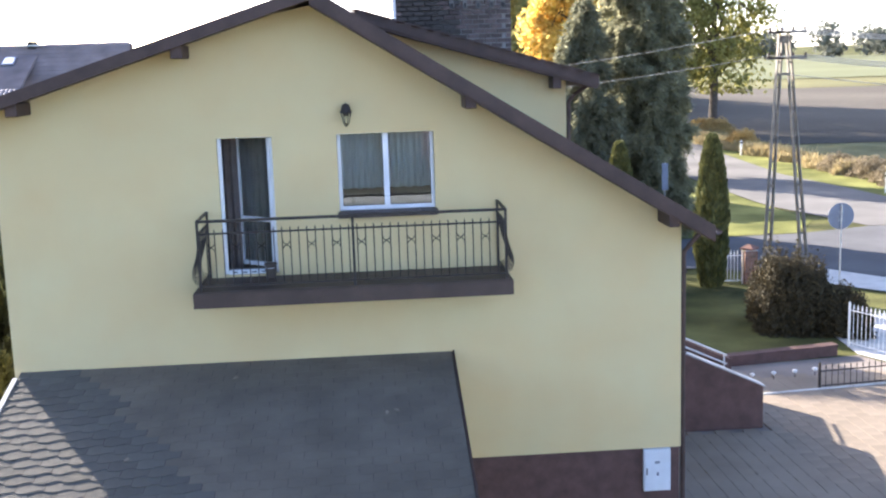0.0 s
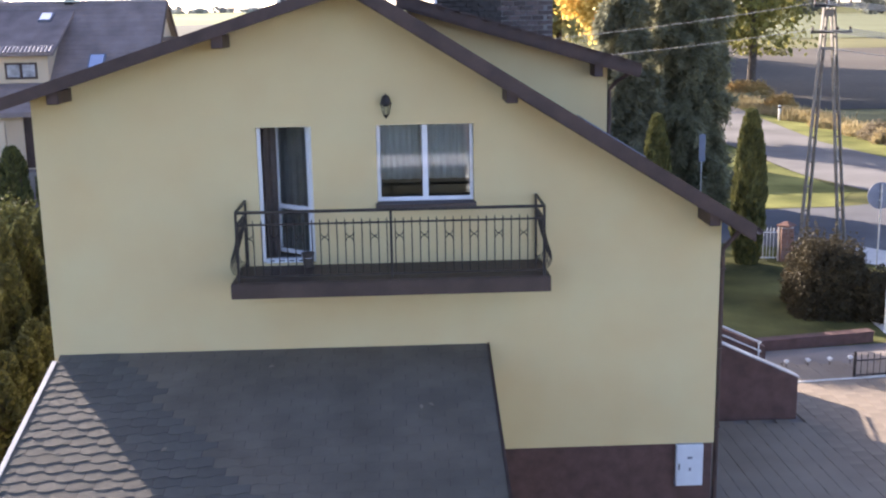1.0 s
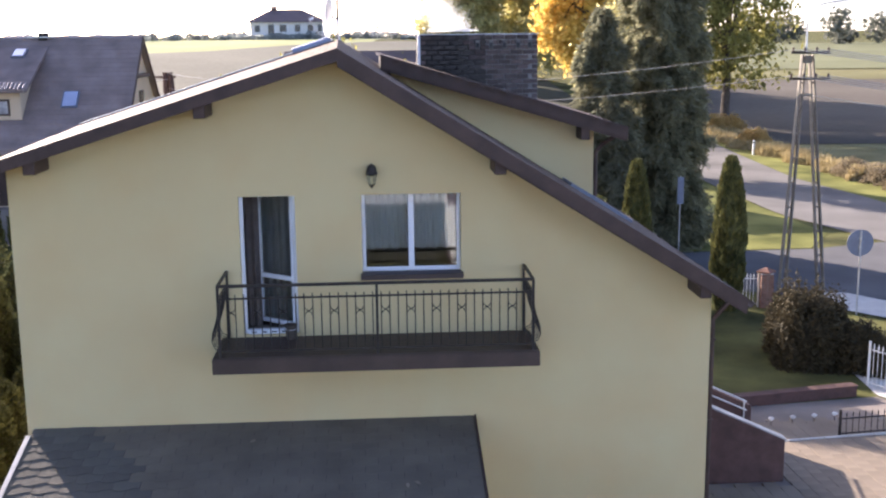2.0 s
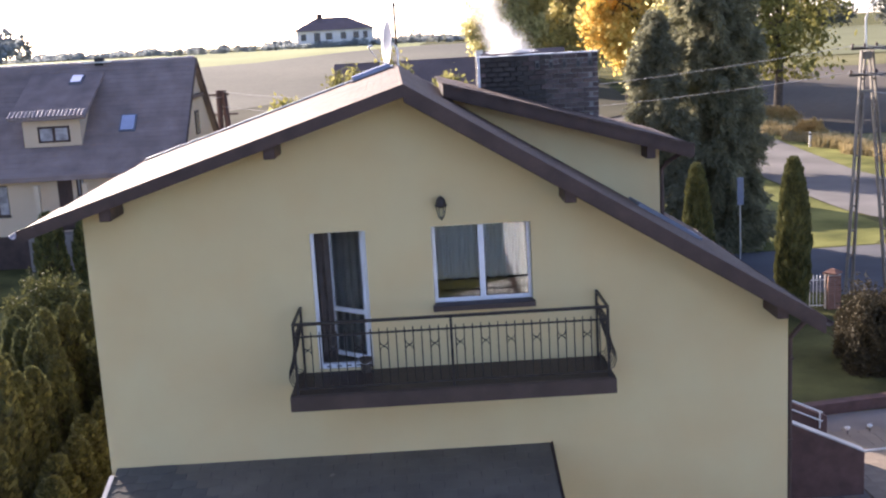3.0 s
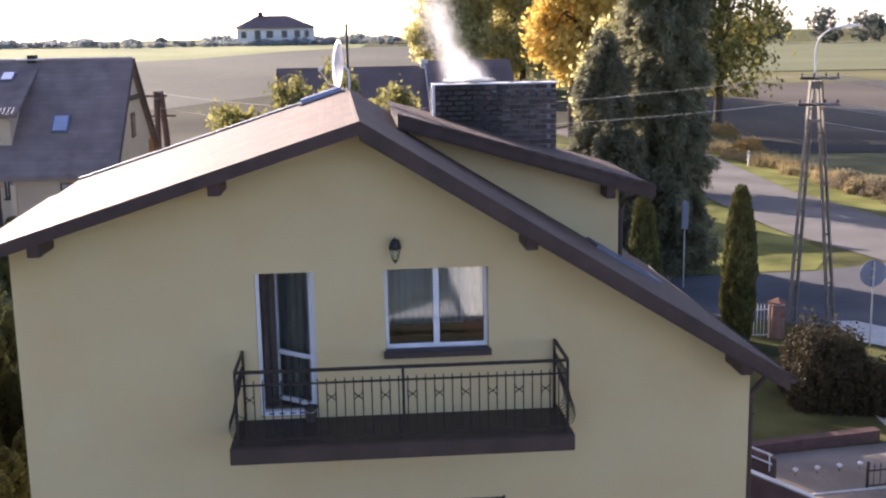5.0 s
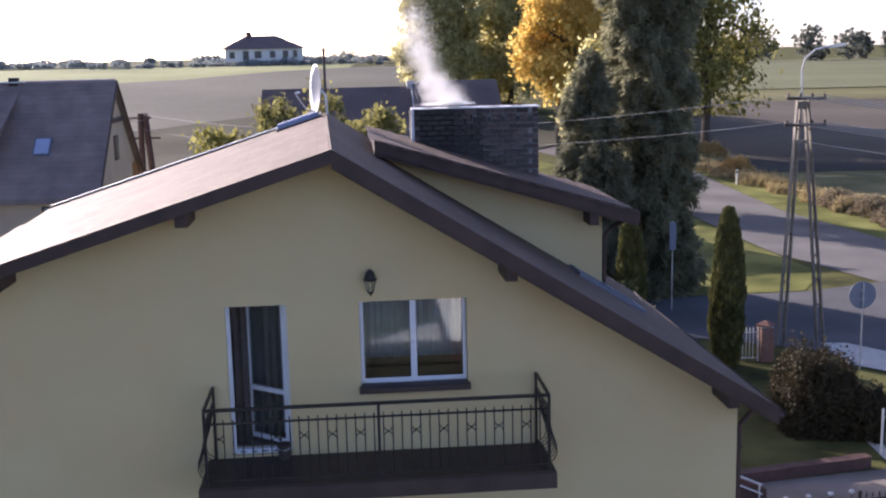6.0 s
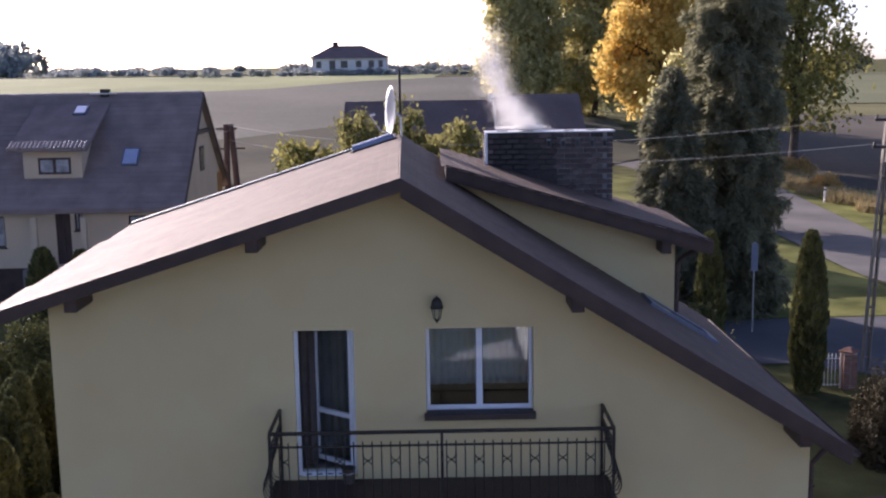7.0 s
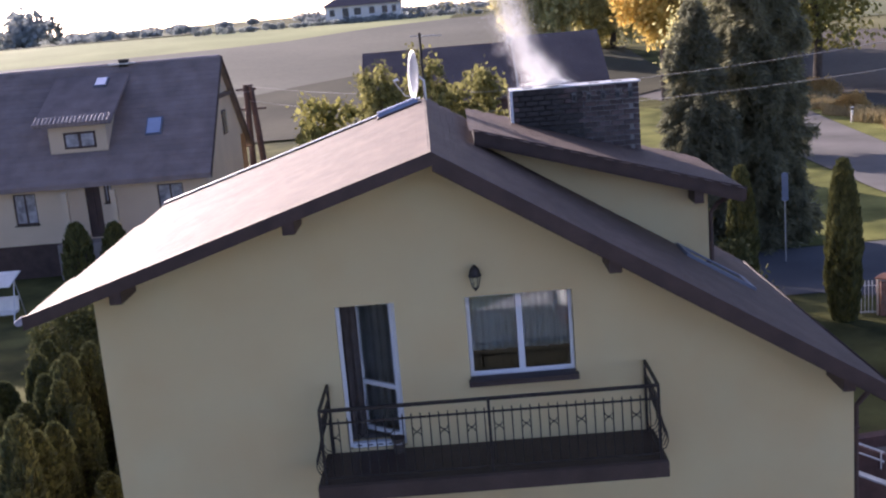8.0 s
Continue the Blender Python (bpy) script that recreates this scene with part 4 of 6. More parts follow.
# ---- balcony ----
def balcony():
    x0, x1, y0 = -2.53, 2.41, -1.19
    bm = bmesh.new()
    box(bm, x0, x1, y0, 0.0, 4.24, 4.47, 0.01)
    bal = part("balcony", bm, M_SLAB, house, "balcony clad in dark brown boards")
    for k in range(9):
        bm = bmesh.new()
        box(bm, x0 + 0.02, x1 - 0.02, y0 + 0.02 + k * 0.129, y0 + 0.143 + k * 0.129, 4.472, 4.49, 0.003)
        part("floor_board", bm, M_FLOOR, bal)
    ztop, zmid, zlow = 5.56, 5.37, 4.56
    fx0, fx1, fy = -2.41, 2.31, -1.11
    def bar(name, p, q, r=0.012, seg=6):
        b = bmesh.new()
        rod(b, p, q, r, seg=seg)
        part(name, b, M_IRON, bal)
    for x in (fx0, -0.05, fx1):
        b = bmesh.new()
        box(b, x - 0.02, x + 0.02, fy - 0.02, fy + 0.02, 4.48, ztop, 0.004)
        part("post", b, M_IRON, bal)
    for a, c in ((fx0, -0.05), (-0.05, fx1)):
        b = bmesh.new()
        box(b, a, c, fy - 0.025, fy + 0.025, ztop - 0.005, ztop + 0.038, 0.006)
        part("handrail", b, M_IRON, bal)
        for z in (zmid, zlow):
            b = bmesh.new()
            box(b, a + 0.02, c - 0.02, fy - 0.008, fy + 0.008, z, z + 0.028)
            part("rail", b, M_IRON, bal)
    n = 37
    for i in range(1, n):
        x = fx0 + (fx1 - fx0) * i / n
        if abs(x + 0.05) < 0.05:
            continue
        b = bmesh.new()
        rod(b, (x, fy, zlow), (x, fy, zmid + 0.05), 0.009, seg=6)
        rod(b, (x, fy, zmid + 0.05), (x, fy, zmid + 0.085), 0.013, 0.002, seg=6)
        part("baluster", b, M_IRON, bal)
    for i in range(1, 13):
        x = fx0 + (fx1 - fx0) * (i * 3 - 1.5) / n
        b = bmesh.new()
        for k in range(4):
            an = math.pi * k / 2 + math.pi / 4
            c0 = Vector((x, fy, 5.17))
            tip = c0 + Vector((math.cos(an), 0, math.sin(an))) * 0.08
            m = (c0 + tip) / 2 + Vector((-math.sin(an), 0, math.cos(an))) * (0.008 if k % 2 else -0.008)
            pipe(b, [c0, m, tip], 0.008, 5)
        rod(b, (x, fy - 0.01, 5.17), (x, fy + 0.01, 5.17), 0.014, seg=8)
        part("rosette", b, M_IRON, bal)
    # side rails with bellied bars
    for x, s in ((fx0, -1), (fx1, 1)):
        b = bmesh.new()
        box(b, x - 0.022, x + 0.022, fy, -0.02, ztop, ztop + 0.03, 0.006)
        part("handrail", b, M_IRON, bal)
        for z in (zmid, zlow):
            b = bmesh.new()
            box(b, x - 0.008, x + 0.008, fy + 0.02, -0.02, z, z + 0.028)
            part("rail", b, M_IRON, bal)
        b = bmesh.new()
        box(b, x - 0.018, x + 0.018, -0.05, -0.01, 4.48, ztop, 0.004)
        part("post", b, M_IRON, bal)
        for k in range(8):
            y = fy + 0.1 + k * 0.125
            prof = [(0.0, 5.38), (0.015, 5.2), (0.06, 5.0), (0.12, 4.82), (0.13, 4.7), (0.09, 4.6), (0.0, 4.56)]
            b = bmesh.new()
            pipe(b, [(x + s * d, y, z) for d, z in prof], 0.008, 6)
            part("baluster", b, M_IRON, bal)


balcony()


def bucket(x, y, z):
    ob = thing("bucket", "small grey-brown bucket standing on the balcony by the door", "bucket", (x, y, z))
    bm = bmesh.new()
    lathe(bm, [(0.075, 0.0), (0.08, 0.01), (0.1, 0.22), (0.108, 0.225), (0.108, 0.235), (0.095, 0.235), (0.09, 0.2), (0.072, 0.02)], (x, y, z), 18)
    part("body", bm, M_BARK, ob)
    bm = bmesh.new()
    pipe(bm, [(x + 0.106 * math.cos(a), y - 0.03 - 0.07 * math.sin(a), z + 0.22 - 0.06 * math.sin(a)) for a in np.linspace(0, math.pi, 9)], 0.004, 5)
    part("handle", bm, M_SHEET, ob)


bucket(-1.42, -0.16, 4.491)


def wall_lantern(x, z):
    lamp = thing("wall_lantern", "black iron wall lantern with clear glass above the window", "lamp", (x, 0, z))
    bm = bmesh.new()
    box(bm, x - 0.03, x + 0.03, -0.02, 0.0, z + 0.14, z + 0.29, 0.008)
    part("back_plate", bm, M_IRON, lamp)
    bm = bmesh.new()
    pipe(bm, [(x, -0.02, z + 0.22), (x, -0.07, z + 0.3), (x, -0.13, z + 0.325), (x, -0.17, z + 0.31), (x, -0.17, z + 0.26)], 0.01)
    part("arm", bm, M_IRON, lamp)
    bm = bmesh.new()
    lathe(bm, [(0.02, 0.315), (0.05, 0.3), (0.072, 0.26), (0.082, 0.21), (0.1, 0.175), (0.09, 0.165), (0.02, 0.165)], (x, -0.17, z), 12)
    part("hood", bm, M_IRON, lamp)
    bm = bmesh.new()
    lathe(bm, [(0.075, 0.17), (0.06, 0.08), (0.042, 0.0)], (x, -0.17, z), 12)
    g = part("glass", bm, M_GLASS, lamp)
    g.visible_shadow = False
    bm = bmesh.new()
    for k in range(6):
        an = math.pi * k / 3
        c, s = math.cos(an), math.sin(an)
        rod(bm, (x + 0.08 * c, -0.17 + 0.08 * s, z + 0.17), (x + 0.045 * c, -0.17 + 0.045 * s, z), 0.006, seg=5)
    lathe(bm, [(0.05, 0.005), (0.045, -0.01), (0.02, -0.03), (0.004, -0.06)], (x, -0.17, z), 12)
    part("cage", bm, M_IRON, lamp)


wall_lantern(-0.09, 6.93)


def meter_box():
    ob = thing("meter_box", "pale grey plastic meter box set into the plinth", "meter box", (4.97, 0, 0.4))
    bm = bmesh.new()
    box(bm, 4.74, 5.21, -0.06, 0.03, 0.4, 1.15, 0.01)
    part("case", bm, M_BOXGREY, ob)
    bm = bmesh.new()
    box(bm, 4.765, 5.185, -0.072, -0.061, 0.43, 1.12, 0.006)
    door = part("door", bm, M_BOXGREY, ob)
    bm = bmesh.new()
    box(bm, 4.78, 4.8, -0.078, -0.073, 0.7, 0.82)
    part("lock", bm, M_BLACK, door)
    bm = bmesh.new()
    box(bm, 4.93, 5.02, -0.075, -0.0725, 0.9, 0.94)
    part("notice", bm, M_SIGN, door)
    bm = bmesh.new()
    box(bm, 4.96, 5.0, -0.075, -0.0725, 0.68, 0.74)
    part("notice", bm, M_SIGN, door)


meter_box()


# ---- dish, mast, hatch on the roof ----
def dish():
    ob = thing("satellite_dish", "grey-white satellite dish on a bracket at the ridge", "dish", (-0.95, 9.5, 8.9))
    bm = bmesh.new()
    R, D = 0.56, 0.11
    rings = []
    for k in range(6):
        r = R * k / 5
        rings.append([(r * math.cos(2 * math.pi * i / 28) * 0.93, r * math.sin(2 * math.pi * i / 28), D * (r / R) ** 2) for i in range(28)])
    vs = [[bm.verts.new(p) for p in ring] for ring in rings[1:]]
    c = bm.verts.new((0, 0, 0))
    for i in range(28):
        bm.faces.new((c, vs[0][i], vs[0][(i + 1) % 28]))
    for a, b in zip(vs, vs[1:]):
        for i in range(28):
            bm.faces.new((a[i], b[i], b[(i + 1) % 28], a[(i + 1) % 28]))
    bmesh.ops.solidify(bm, geom=bm.faces[:], thickness=0.012)
    turn = Matrix.Translation((-0.93, 9.5, 9.53)) @ Vector((-0.93, -0.24, 0.06)).to_track_quat("Z", "Y").to_matrix().to_4x4()
    bmesh.ops.transform(bm, matrix=turn, verts=bm.verts[:])
    for f in bm.faces:
        f.smooth = True
    part("reflector", bm, M_DISH, ob)
    bm = bmesh.new()
    tipd = turn @ Vector((0, -0.12, 0.55))
    pipe(bm, [turn @ Vector((0, -0.5, 0.05)), turn @ Vector((0, -0.45, 0.3)), tipd], 0.014)
    part("arm", bm, M_SHEET, ob)
    bm = bmesh.new()
    rod(bm, tipd, turn @ Vector((0, -0.08, 0.45)), 0.03, seg=10)
    part("receiver", bm, M_BOXGREY, ob)
    bm = bmesh.new()
    pipe(bm, [(-0.9, 9.5, 9.5), (-0.8, 9.5, 9.4), (-0.78, 9.5, 8.9)], 0.025)
    part("bracket", bm, M_SHEET, ob)
    mast = thing("antenna_mast", "thin dark aerial mast with a small antenna at the ridge", "antenna", (-0.81, 9.6, 8.9))
    bm = bmesh.new()
    rod(bm, (-0.81, 9.6, 8.85), (-0.81, 9.6, 10.45), 0.03)
    part("mast", bm, M_IRON, mast)
    bm = bmesh.new()
    rod(bm, (-1.02, 9.6, 10.39), (-0.32, 9.6, 10.35), 0.009)
    for k in range(6):
        x = -0.98 + k * 0.12
        rod(bm, (x, 9.35, 10.38), (x, 9.85, 10.38), 0.006, seg=5)
    part("aerial", bm, M_SHEET, mast)
    about = Vector((-0.35, -16.3, 10.3))
    place = Matrix.Translation(about) @ Matrix.Scale(0.888, 4) @ Matrix.Translation(-about)
    for top in (ob, mast):
        top.matrix_basis = place @ Matrix.Translation(top.location)
    hatch = thing("roof_hatch", "narrow domed roof light of pale metal near the ridge", "roof light", (-1.4, 6.6, 8.7))
    bm = bmesh.new()
    n = 10
    up, out = upL, Vector((-LS, 0, 1)).normalized()
    o = Vector((-1.50, 6.45, roof_z(-1.50)))
    prof = [(0.0, 0.0), (0.0, 0.05)] + [(0.16 - 0.16 * math.cos(math.pi * i / n), 0.05 + 0.09 * math.sin(math.pi * i / n)) for i in range(1, n)] + [(0.32, 0.05), (0.32, 0.0)]
    prism(bm, [o + Vector((0, p, 0)) + out * q for p, q in prof], up * 0.85)
    part("dome", lean(bm), M_DOME, hatch)
    bm = bmesh.new()
    b0 = o - up * 0.05 + Vector((0, -0.05, 0))
    prism(bm, [b0, b0 + Vector((0, 0.42, 0)), b0 + Vector((0, 0.42, 0)) + out * 0.04, b0 + out * 0.04], up * 0.95)
    part("kerb", lean(bm), M_FASCIA, hatch)


dish()


# ---- low annex in front of the gable ----
AX0, AX1, AY, AZ, AS = -5.6, 1.5, -5.6, 3.06, 0.265
annex = thing("annex", "low garage annex with a brown shingle roof", "garage", (-2, -2.8, 0))
bm = bmesh.new()
prism(bm, [(AX0, 0, AZ - 0.012), (AX0, AY, AZ + AS * AY - 0.012), (AX0, AY, AZ + AS * AY - 0.2), (AX0, 0, AZ - 0.2)], (AX1 - AX0, 0, 0))
AROOF = part("roof", bm, M_ROOF_BASE, annex)
bm = bmesh.new()
for a, b, c, d in ((AX0 + 0.25, AX0 + 0.5, AY + 0.5, 0), (AX1 - 0.4, AX1 - 0.15, AY + 0.5, 0)):
    prism(bm, [(a, d, -0.3), (a, c, -0.3), (a, c, AZ + AS * c - 0.2), (a, d, AZ - 0.2)], (b - a, 0, 0))
box(bm, AX0 + 0.5, AX1 - 0.4, AY + 0.5, AY + 0.75, -0.3, AZ + AS * (AY + 0.5) - 0.2)
part("wall", bm, M_YELLOW, annex)
bm = bmesh.new()
prism(bm, [(AX0 - 0.06, -0.22, AZ - 0.03), (AX0 - 0.06, AY, AZ + AS * AY + 0.03), (AX0 - 0.06, AY, AZ + AS * AY - 0.12), (AX0 - 0.06, -0.22, AZ - 0.18)], (0.075, 0, 0))
part("verge_trim", bm, M_TRIM, annex, "weathered white verge trim")
bm = bmesh.new()
prism(bm, [(AX1, 0, AZ + 0.02), (AX1, AY, AZ + AS * AY + 0.02), (AX1, AY, AZ + AS * AY - 0.2), (AX1, 0, AZ - 0.2)], (0.03, 0, 0))
part("verge_trim", bm, M_FASCIA, annex)

for x, y, turn in ((-2.05, -0.55, 0.4), (0.35, -1.75, 1.7), (0.5, -1.7, 2.6), (-3.4, -2.6, 0.9)):
    bm = bmesh.new()
    pts = [(-0.05, 0, 0.01), (-0.02, 0.03, 0.022), (0.02, 0.025, 0.03), (0.055, 0, 0.018), (0.02, -0.03, 0.024), (-0.02, -0.025, 0.018)]
    prism(bm, pts, (0, 0, 0.004))
    bmesh.ops.transform(bm, matrix=Matrix.Translation((x, y, AZ + AS * y + 0.012)) @ Matrix.Rotation(math.atan(AS), 4, "X") @ Matrix.Rotation(turn, 4, "Z"), verts=bm.verts[:])
    tagged(part("fallen_leaf", bm, M_PAVER), "curled pale dry leaf lying on the annex shingles", "leaf", "leaves on the annex roof")


# ---- garden steps, drive, fence on the right ----
def steps():
    ob = thing("outdoor_steps", "red rendered side steps with a sloping parapet and white rails", "steps", (7, 5, 0))
    y0 = 4.1
    bm = bmesh.new()
    prism(bm, [(XR, y0, -0.4), (8.35, y0, -0.4), (8.35, y0, 0.84), (6.0, y0, 1.95), (XR, y0, 1.95)], (0, 0.22, 0))
    par = part("parapet", bm, M_PLINTH, ob)
    bm = bmesh.new()
    prism(bm, [(XR, y0 - 0.03, 1.95), (6.0, y0 - 0.03, 1.95), (8.38, y0 - 0.03, 0.84), (8.38, y0 - 0.03, 0.87), (6.0, y0 - 0.03, 1.985), (XR, y0 - 0.03, 1.985)], (0, 0.28, 0))
    part("coping", bm, M_TRIM, par, "pale coping slab")
    for k in range(7):
        bm = bmesh.new()
        box(bm, 6.0 + k * 0.3, 6.32 + k * 0.3, y0 + 0.22, 6.4, -0.4, 1.05 - k * 0.165, 0.008)
        part("step", bm, M_PAVE_BED, ob)
    bm = bmesh.new()
    box(bm, XR, 6.0, y0 + 0.22, 6.4, -0.4, 1.12)
    part("landing", bm, M_PAVE_BED, ob)
    bm = bmesh.new()
    prism(bm, [(XR, 6.4, -0.4), (8.42, 6.4, -0.4), (8.42, 6.4, 0.8), (6.0, 6.4, 1.92), (XR, 6.4, 1.92)], (0, 0.2, 0))
    part("parapet", bm, M_PLINTH, ob)
    for dz in (0, -0.21):
        bm = bmesh.new()
        pipe(bm, [(5.6, 6.36, 1.98 + dz), (6.0, 6.36, 1.98 + dz), (8.3, 6.36, 0.92 + dz)], 0.02)
        part("rail", bm, M_WHITE, ob, "white painted tube rail")
    for x, z in ((6.0, 1.98), (7.1, 1.47), (8.24, 0.95)):
        bm = bmesh.new()
        rod(bm, (x, 6.36, z - 0.4), (x, 6.36, z), 0.018)
        part("post", bm, M_WHITE, ob)


steps()


def planter():
    ob = thing("garden_wall", "low red brick retaining wall with a coping round the garden bed", "garden wall", (10.7, 9.2, -0.2))
    a, b = Vector((8.6, 9.0, 0)), Vector((12.4, 9.7, 0))
    d = (b - a).normalized()
    n = Vector((-d.y, d.x, 0))
    bm = bmesh.new()
    prism(bm, [a + Vector((0, 0, -0.5)), b + Vector((0, 0, -0.5)), b + Vector((0, 0, 0.06)), a + Vector((0, 0, 0.06))], n * 0.22)
    wall = part("wall", bm, M_PLINTH, ob)
    bm = bmesh.new()
    prism(bm, [a - n * 0.03 + Vector((0, 0, 0.06)), b - n * 0.03 + Vector((0, 0, 0.06)), b - n * 0.03 + Vector((0, 0, 0.1)), a - n * 0.03 + Vector((0, 0, 0.1))], n * 0.3)
    part("coping", bm, M_PLINTH, wall)


planter()


def garden_light():
    ob = thing("garden_light", "small white solar garden light beside the driveway", "garden light", group="lights along the driveway")
    bm = bmesh.new()
    rod(bm, (0, 0, -0.05), (0, 0, 0.14), 0.01)
    part("stake", bm, M_IRON, ob)
    bm = bmesh.new()
    lathe(bm, [(0.02, 0.13), (0.035, 0.16), (0.035, 0.18), (0.07, 0.185), (0.05, 0.215), (0.008, 0.235)], seg=14)
    part("head", bm, M_WHITE, ob)
    return ob


gl = garden_light()
for k, (x, y) in enumerate(((9.34, 7.56), (9.9, 7.63), (10.46, 7.7), (11.0, 7.78))):
    m = Matrix.Translation((x, y, ground_z(x, y) + 0.03))
    if k == 0:
        gl.matrix_basis = m
    else:
        copy_thing(gl, m)

for k in range(7):
    bm = bmesh.new()
    a = Vector((9.0 + k * 0.62, 6.35 + k * 0.07, -0.3))
    prism(bm, [a, a + Vector((0.6, 0.068, 0)), a + Vector((0.6, 0.068, 0.24)), a + Vector((0, 0, 0.24))], (-0.01, 0.08, 0))
    bmesh.ops.bevel(bm, geom=bm.edges[:], offset=0.01, segments=1, affect="EDGES")
    tagged(part("kerb_stone", bm, M_KERB), "pale concrete kerb stone along the driveway", "kerb", "kerb stones")


def iron_fence(a, b, height, pitch, label, tips, base_h=0.0, metal=None):
    """Posts, two rails and upright bars from a to b."""
    a, b = Vector((*a, ground_z(*a))), Vector((*b, ground_z(*b)))
    ob = thing("iron_fence", label, "fence", tuple((a + b) / 2))
    up = Vector((0, 0, 1))
    length = (b - a).length
    for p in (a, b):
        bm = bmesh.new()
        rod(bm, p - up * 0.2, p + up * (height + 0.1), 0.035)
        part("post", bm, metal or M_IRON, ob)
    for h in (0.12 + base_h, height - 0.12):
        bm = bmesh.new()
        rod(bm, a + up * h, b + up * h, 0.018, seg=6)
        part("rail", bm, metal or M_IRON, ob)
    for k in range(1, int(length / pitch)):
        p = a.lerp(b, k * pitch / length)
        bm = bmesh.new()
        rod(bm, p + up * (0.06 + base_h), p + up * (height - 0.05), 0.009, seg=6)
        if tips < 2:
            rod(bm, p + up * (height - 0.05), p + up * (height + 0.05), 0.02, 0.003, seg=6)
        pale = part("bar", bm, metal or M_IRON, ob)
        if tips == 2:
            bm = bmesh.new()
            rod(bm, p + up * (height - 0.06), p + up * (height + 0.07), 0.026, 0.006, seg=6)
            part("tip", bm, M_WHITE, pale, "pale spear tip")
    return ob


iron_fence((10.63, 6.62), (15.4, 7.2), 0.6, 0.16, "black iron driveway gate with thin upright bars", 1)
iron_fence((13.1, 10.6), (14.8, 6.2), 1.15, 0.15, "pale iron street fence with spear tips beside the drive", 2, 0.0, M_WHITE)


def gate_pillar(x, y, h):
    z = ground_z(x, y)
    ob = thing("gate_pillar", "red clinker brick gate pillar with a pale cap", "pillar", (x, y, z), "gate pillars")
    rows = int(h / 0.075)
    bm = bmesh.new()
    box(bm, x - 0.21, x + 0.21, y - 0.21, y + 0.21, z - 0.3, z + h)
    part("core", bm, M_MORTAR, ob)
    for r in range(rows):
        for s in range(2):
            for dx, dy in ((-1, 0), (1, 0), (0, -1), (0, 1)):
                bm = bmesh.new()
                cx, cy = x + dx * 0.16 + dy * (0.115 * (2 * s - 1)), y + dy * 0.16 + dx * (0.115 * (2 * s - 1))
                wx, wy = (0.06, 0.108) if dx else (0.108, 0.06)
                box(bm, cx - wx, cx + wx, cy - wy, cy + wy, z + r * 0.075 + 0.005, z + r * 0.075 + 0.067)
                part("brick", bm, M_PILLAR, ob)
    bm = bmesh.new()
    lathe(bm, [(0.36, h), (0.36, h + 0.05), (0.1, h + 0.16)], (x, y, z), 4)
    part("cap", bm, M_PILLAR, ob)


gate_pillar(13.7, 20.3, 1.25)
iron_fence((12.2, 20.4), (13.45, 20.3), 1.15, 0.12, "pale metal fence panel between thuja and gate pillar", 2, 0.0, M_WHITE)


# ---- road sign, signpost, marker ----
def round_sign(x, y, z, r):
    g = ground_z(x, y)
    ob = thing("road_sign", "round road sign on a grey steel post, seen from behind", "road sign", (x, y, g))
    bm = bmesh.new()
    rod(bm, (x, y, g - 0.3), (x, y, z + r * 0.9), 0.03)
    part("post", bm, M_SHEET, ob)
    bm = bmesh.new()
    rod(bm, (x, y + 0.035, z), (x, y + 0.047, z), r, seg=32)
    part("plate", bm, M_SIGN, ob)
    bm = bmesh.new()
    for dz in (-0.15, 0.15):
        box(bm, x - 0.07, x + 0.07, y + 0.02, y + 0.036, z + dz - 0.02, z + dz + 0.02)
    part("clamp", bm, M_SHEET, ob)


round_sign(16.35, 18.7, 2.1, 0.46)


def street_name_sign(x, y):
    g = ground_z(x, y)
    ob = thing("small_sign", "narrow pale blue sign plate on a thin post", "road sign", (x, y, g))
    bm = bmesh.new()
    rod(bm, (x, y, g - 0.2), (x, y, 3.15), 0.03)
    part("post", bm, M_SHEET, ob)
    bm = bmesh.new()
    box(bm, x - 0.14, x + 0.14, y - 0.05, y - 0.03, 1.95, 3.12, 0.01)
    part("plate", bm, M_SIGN, ob)


street_name_sign(12.97, 29)


def marker_post(x, y):
    g = ground_z(x, y)
    ob = thing("road_marker_post", "white roadside marker post in dry grass", "marker post", (x, y, g))
    bm = bmesh.new()
    box(bm, x - 0.09, x + 0.09, y - 0.05, y + 0.05, g - 0.2, g + 1.25, 0.02)
    part("body", bm, M_WHITE, ob)
    bm = bmesh.new()
    box(bm, x - 0.092, x + 0.092, y - 0.054, y + 0.052, g + 1.0, g + 1.13)
    part("band", bm, M_BLACK, ob)


marker_post(31.4, 73)
marker_post(31.2, 46.3)


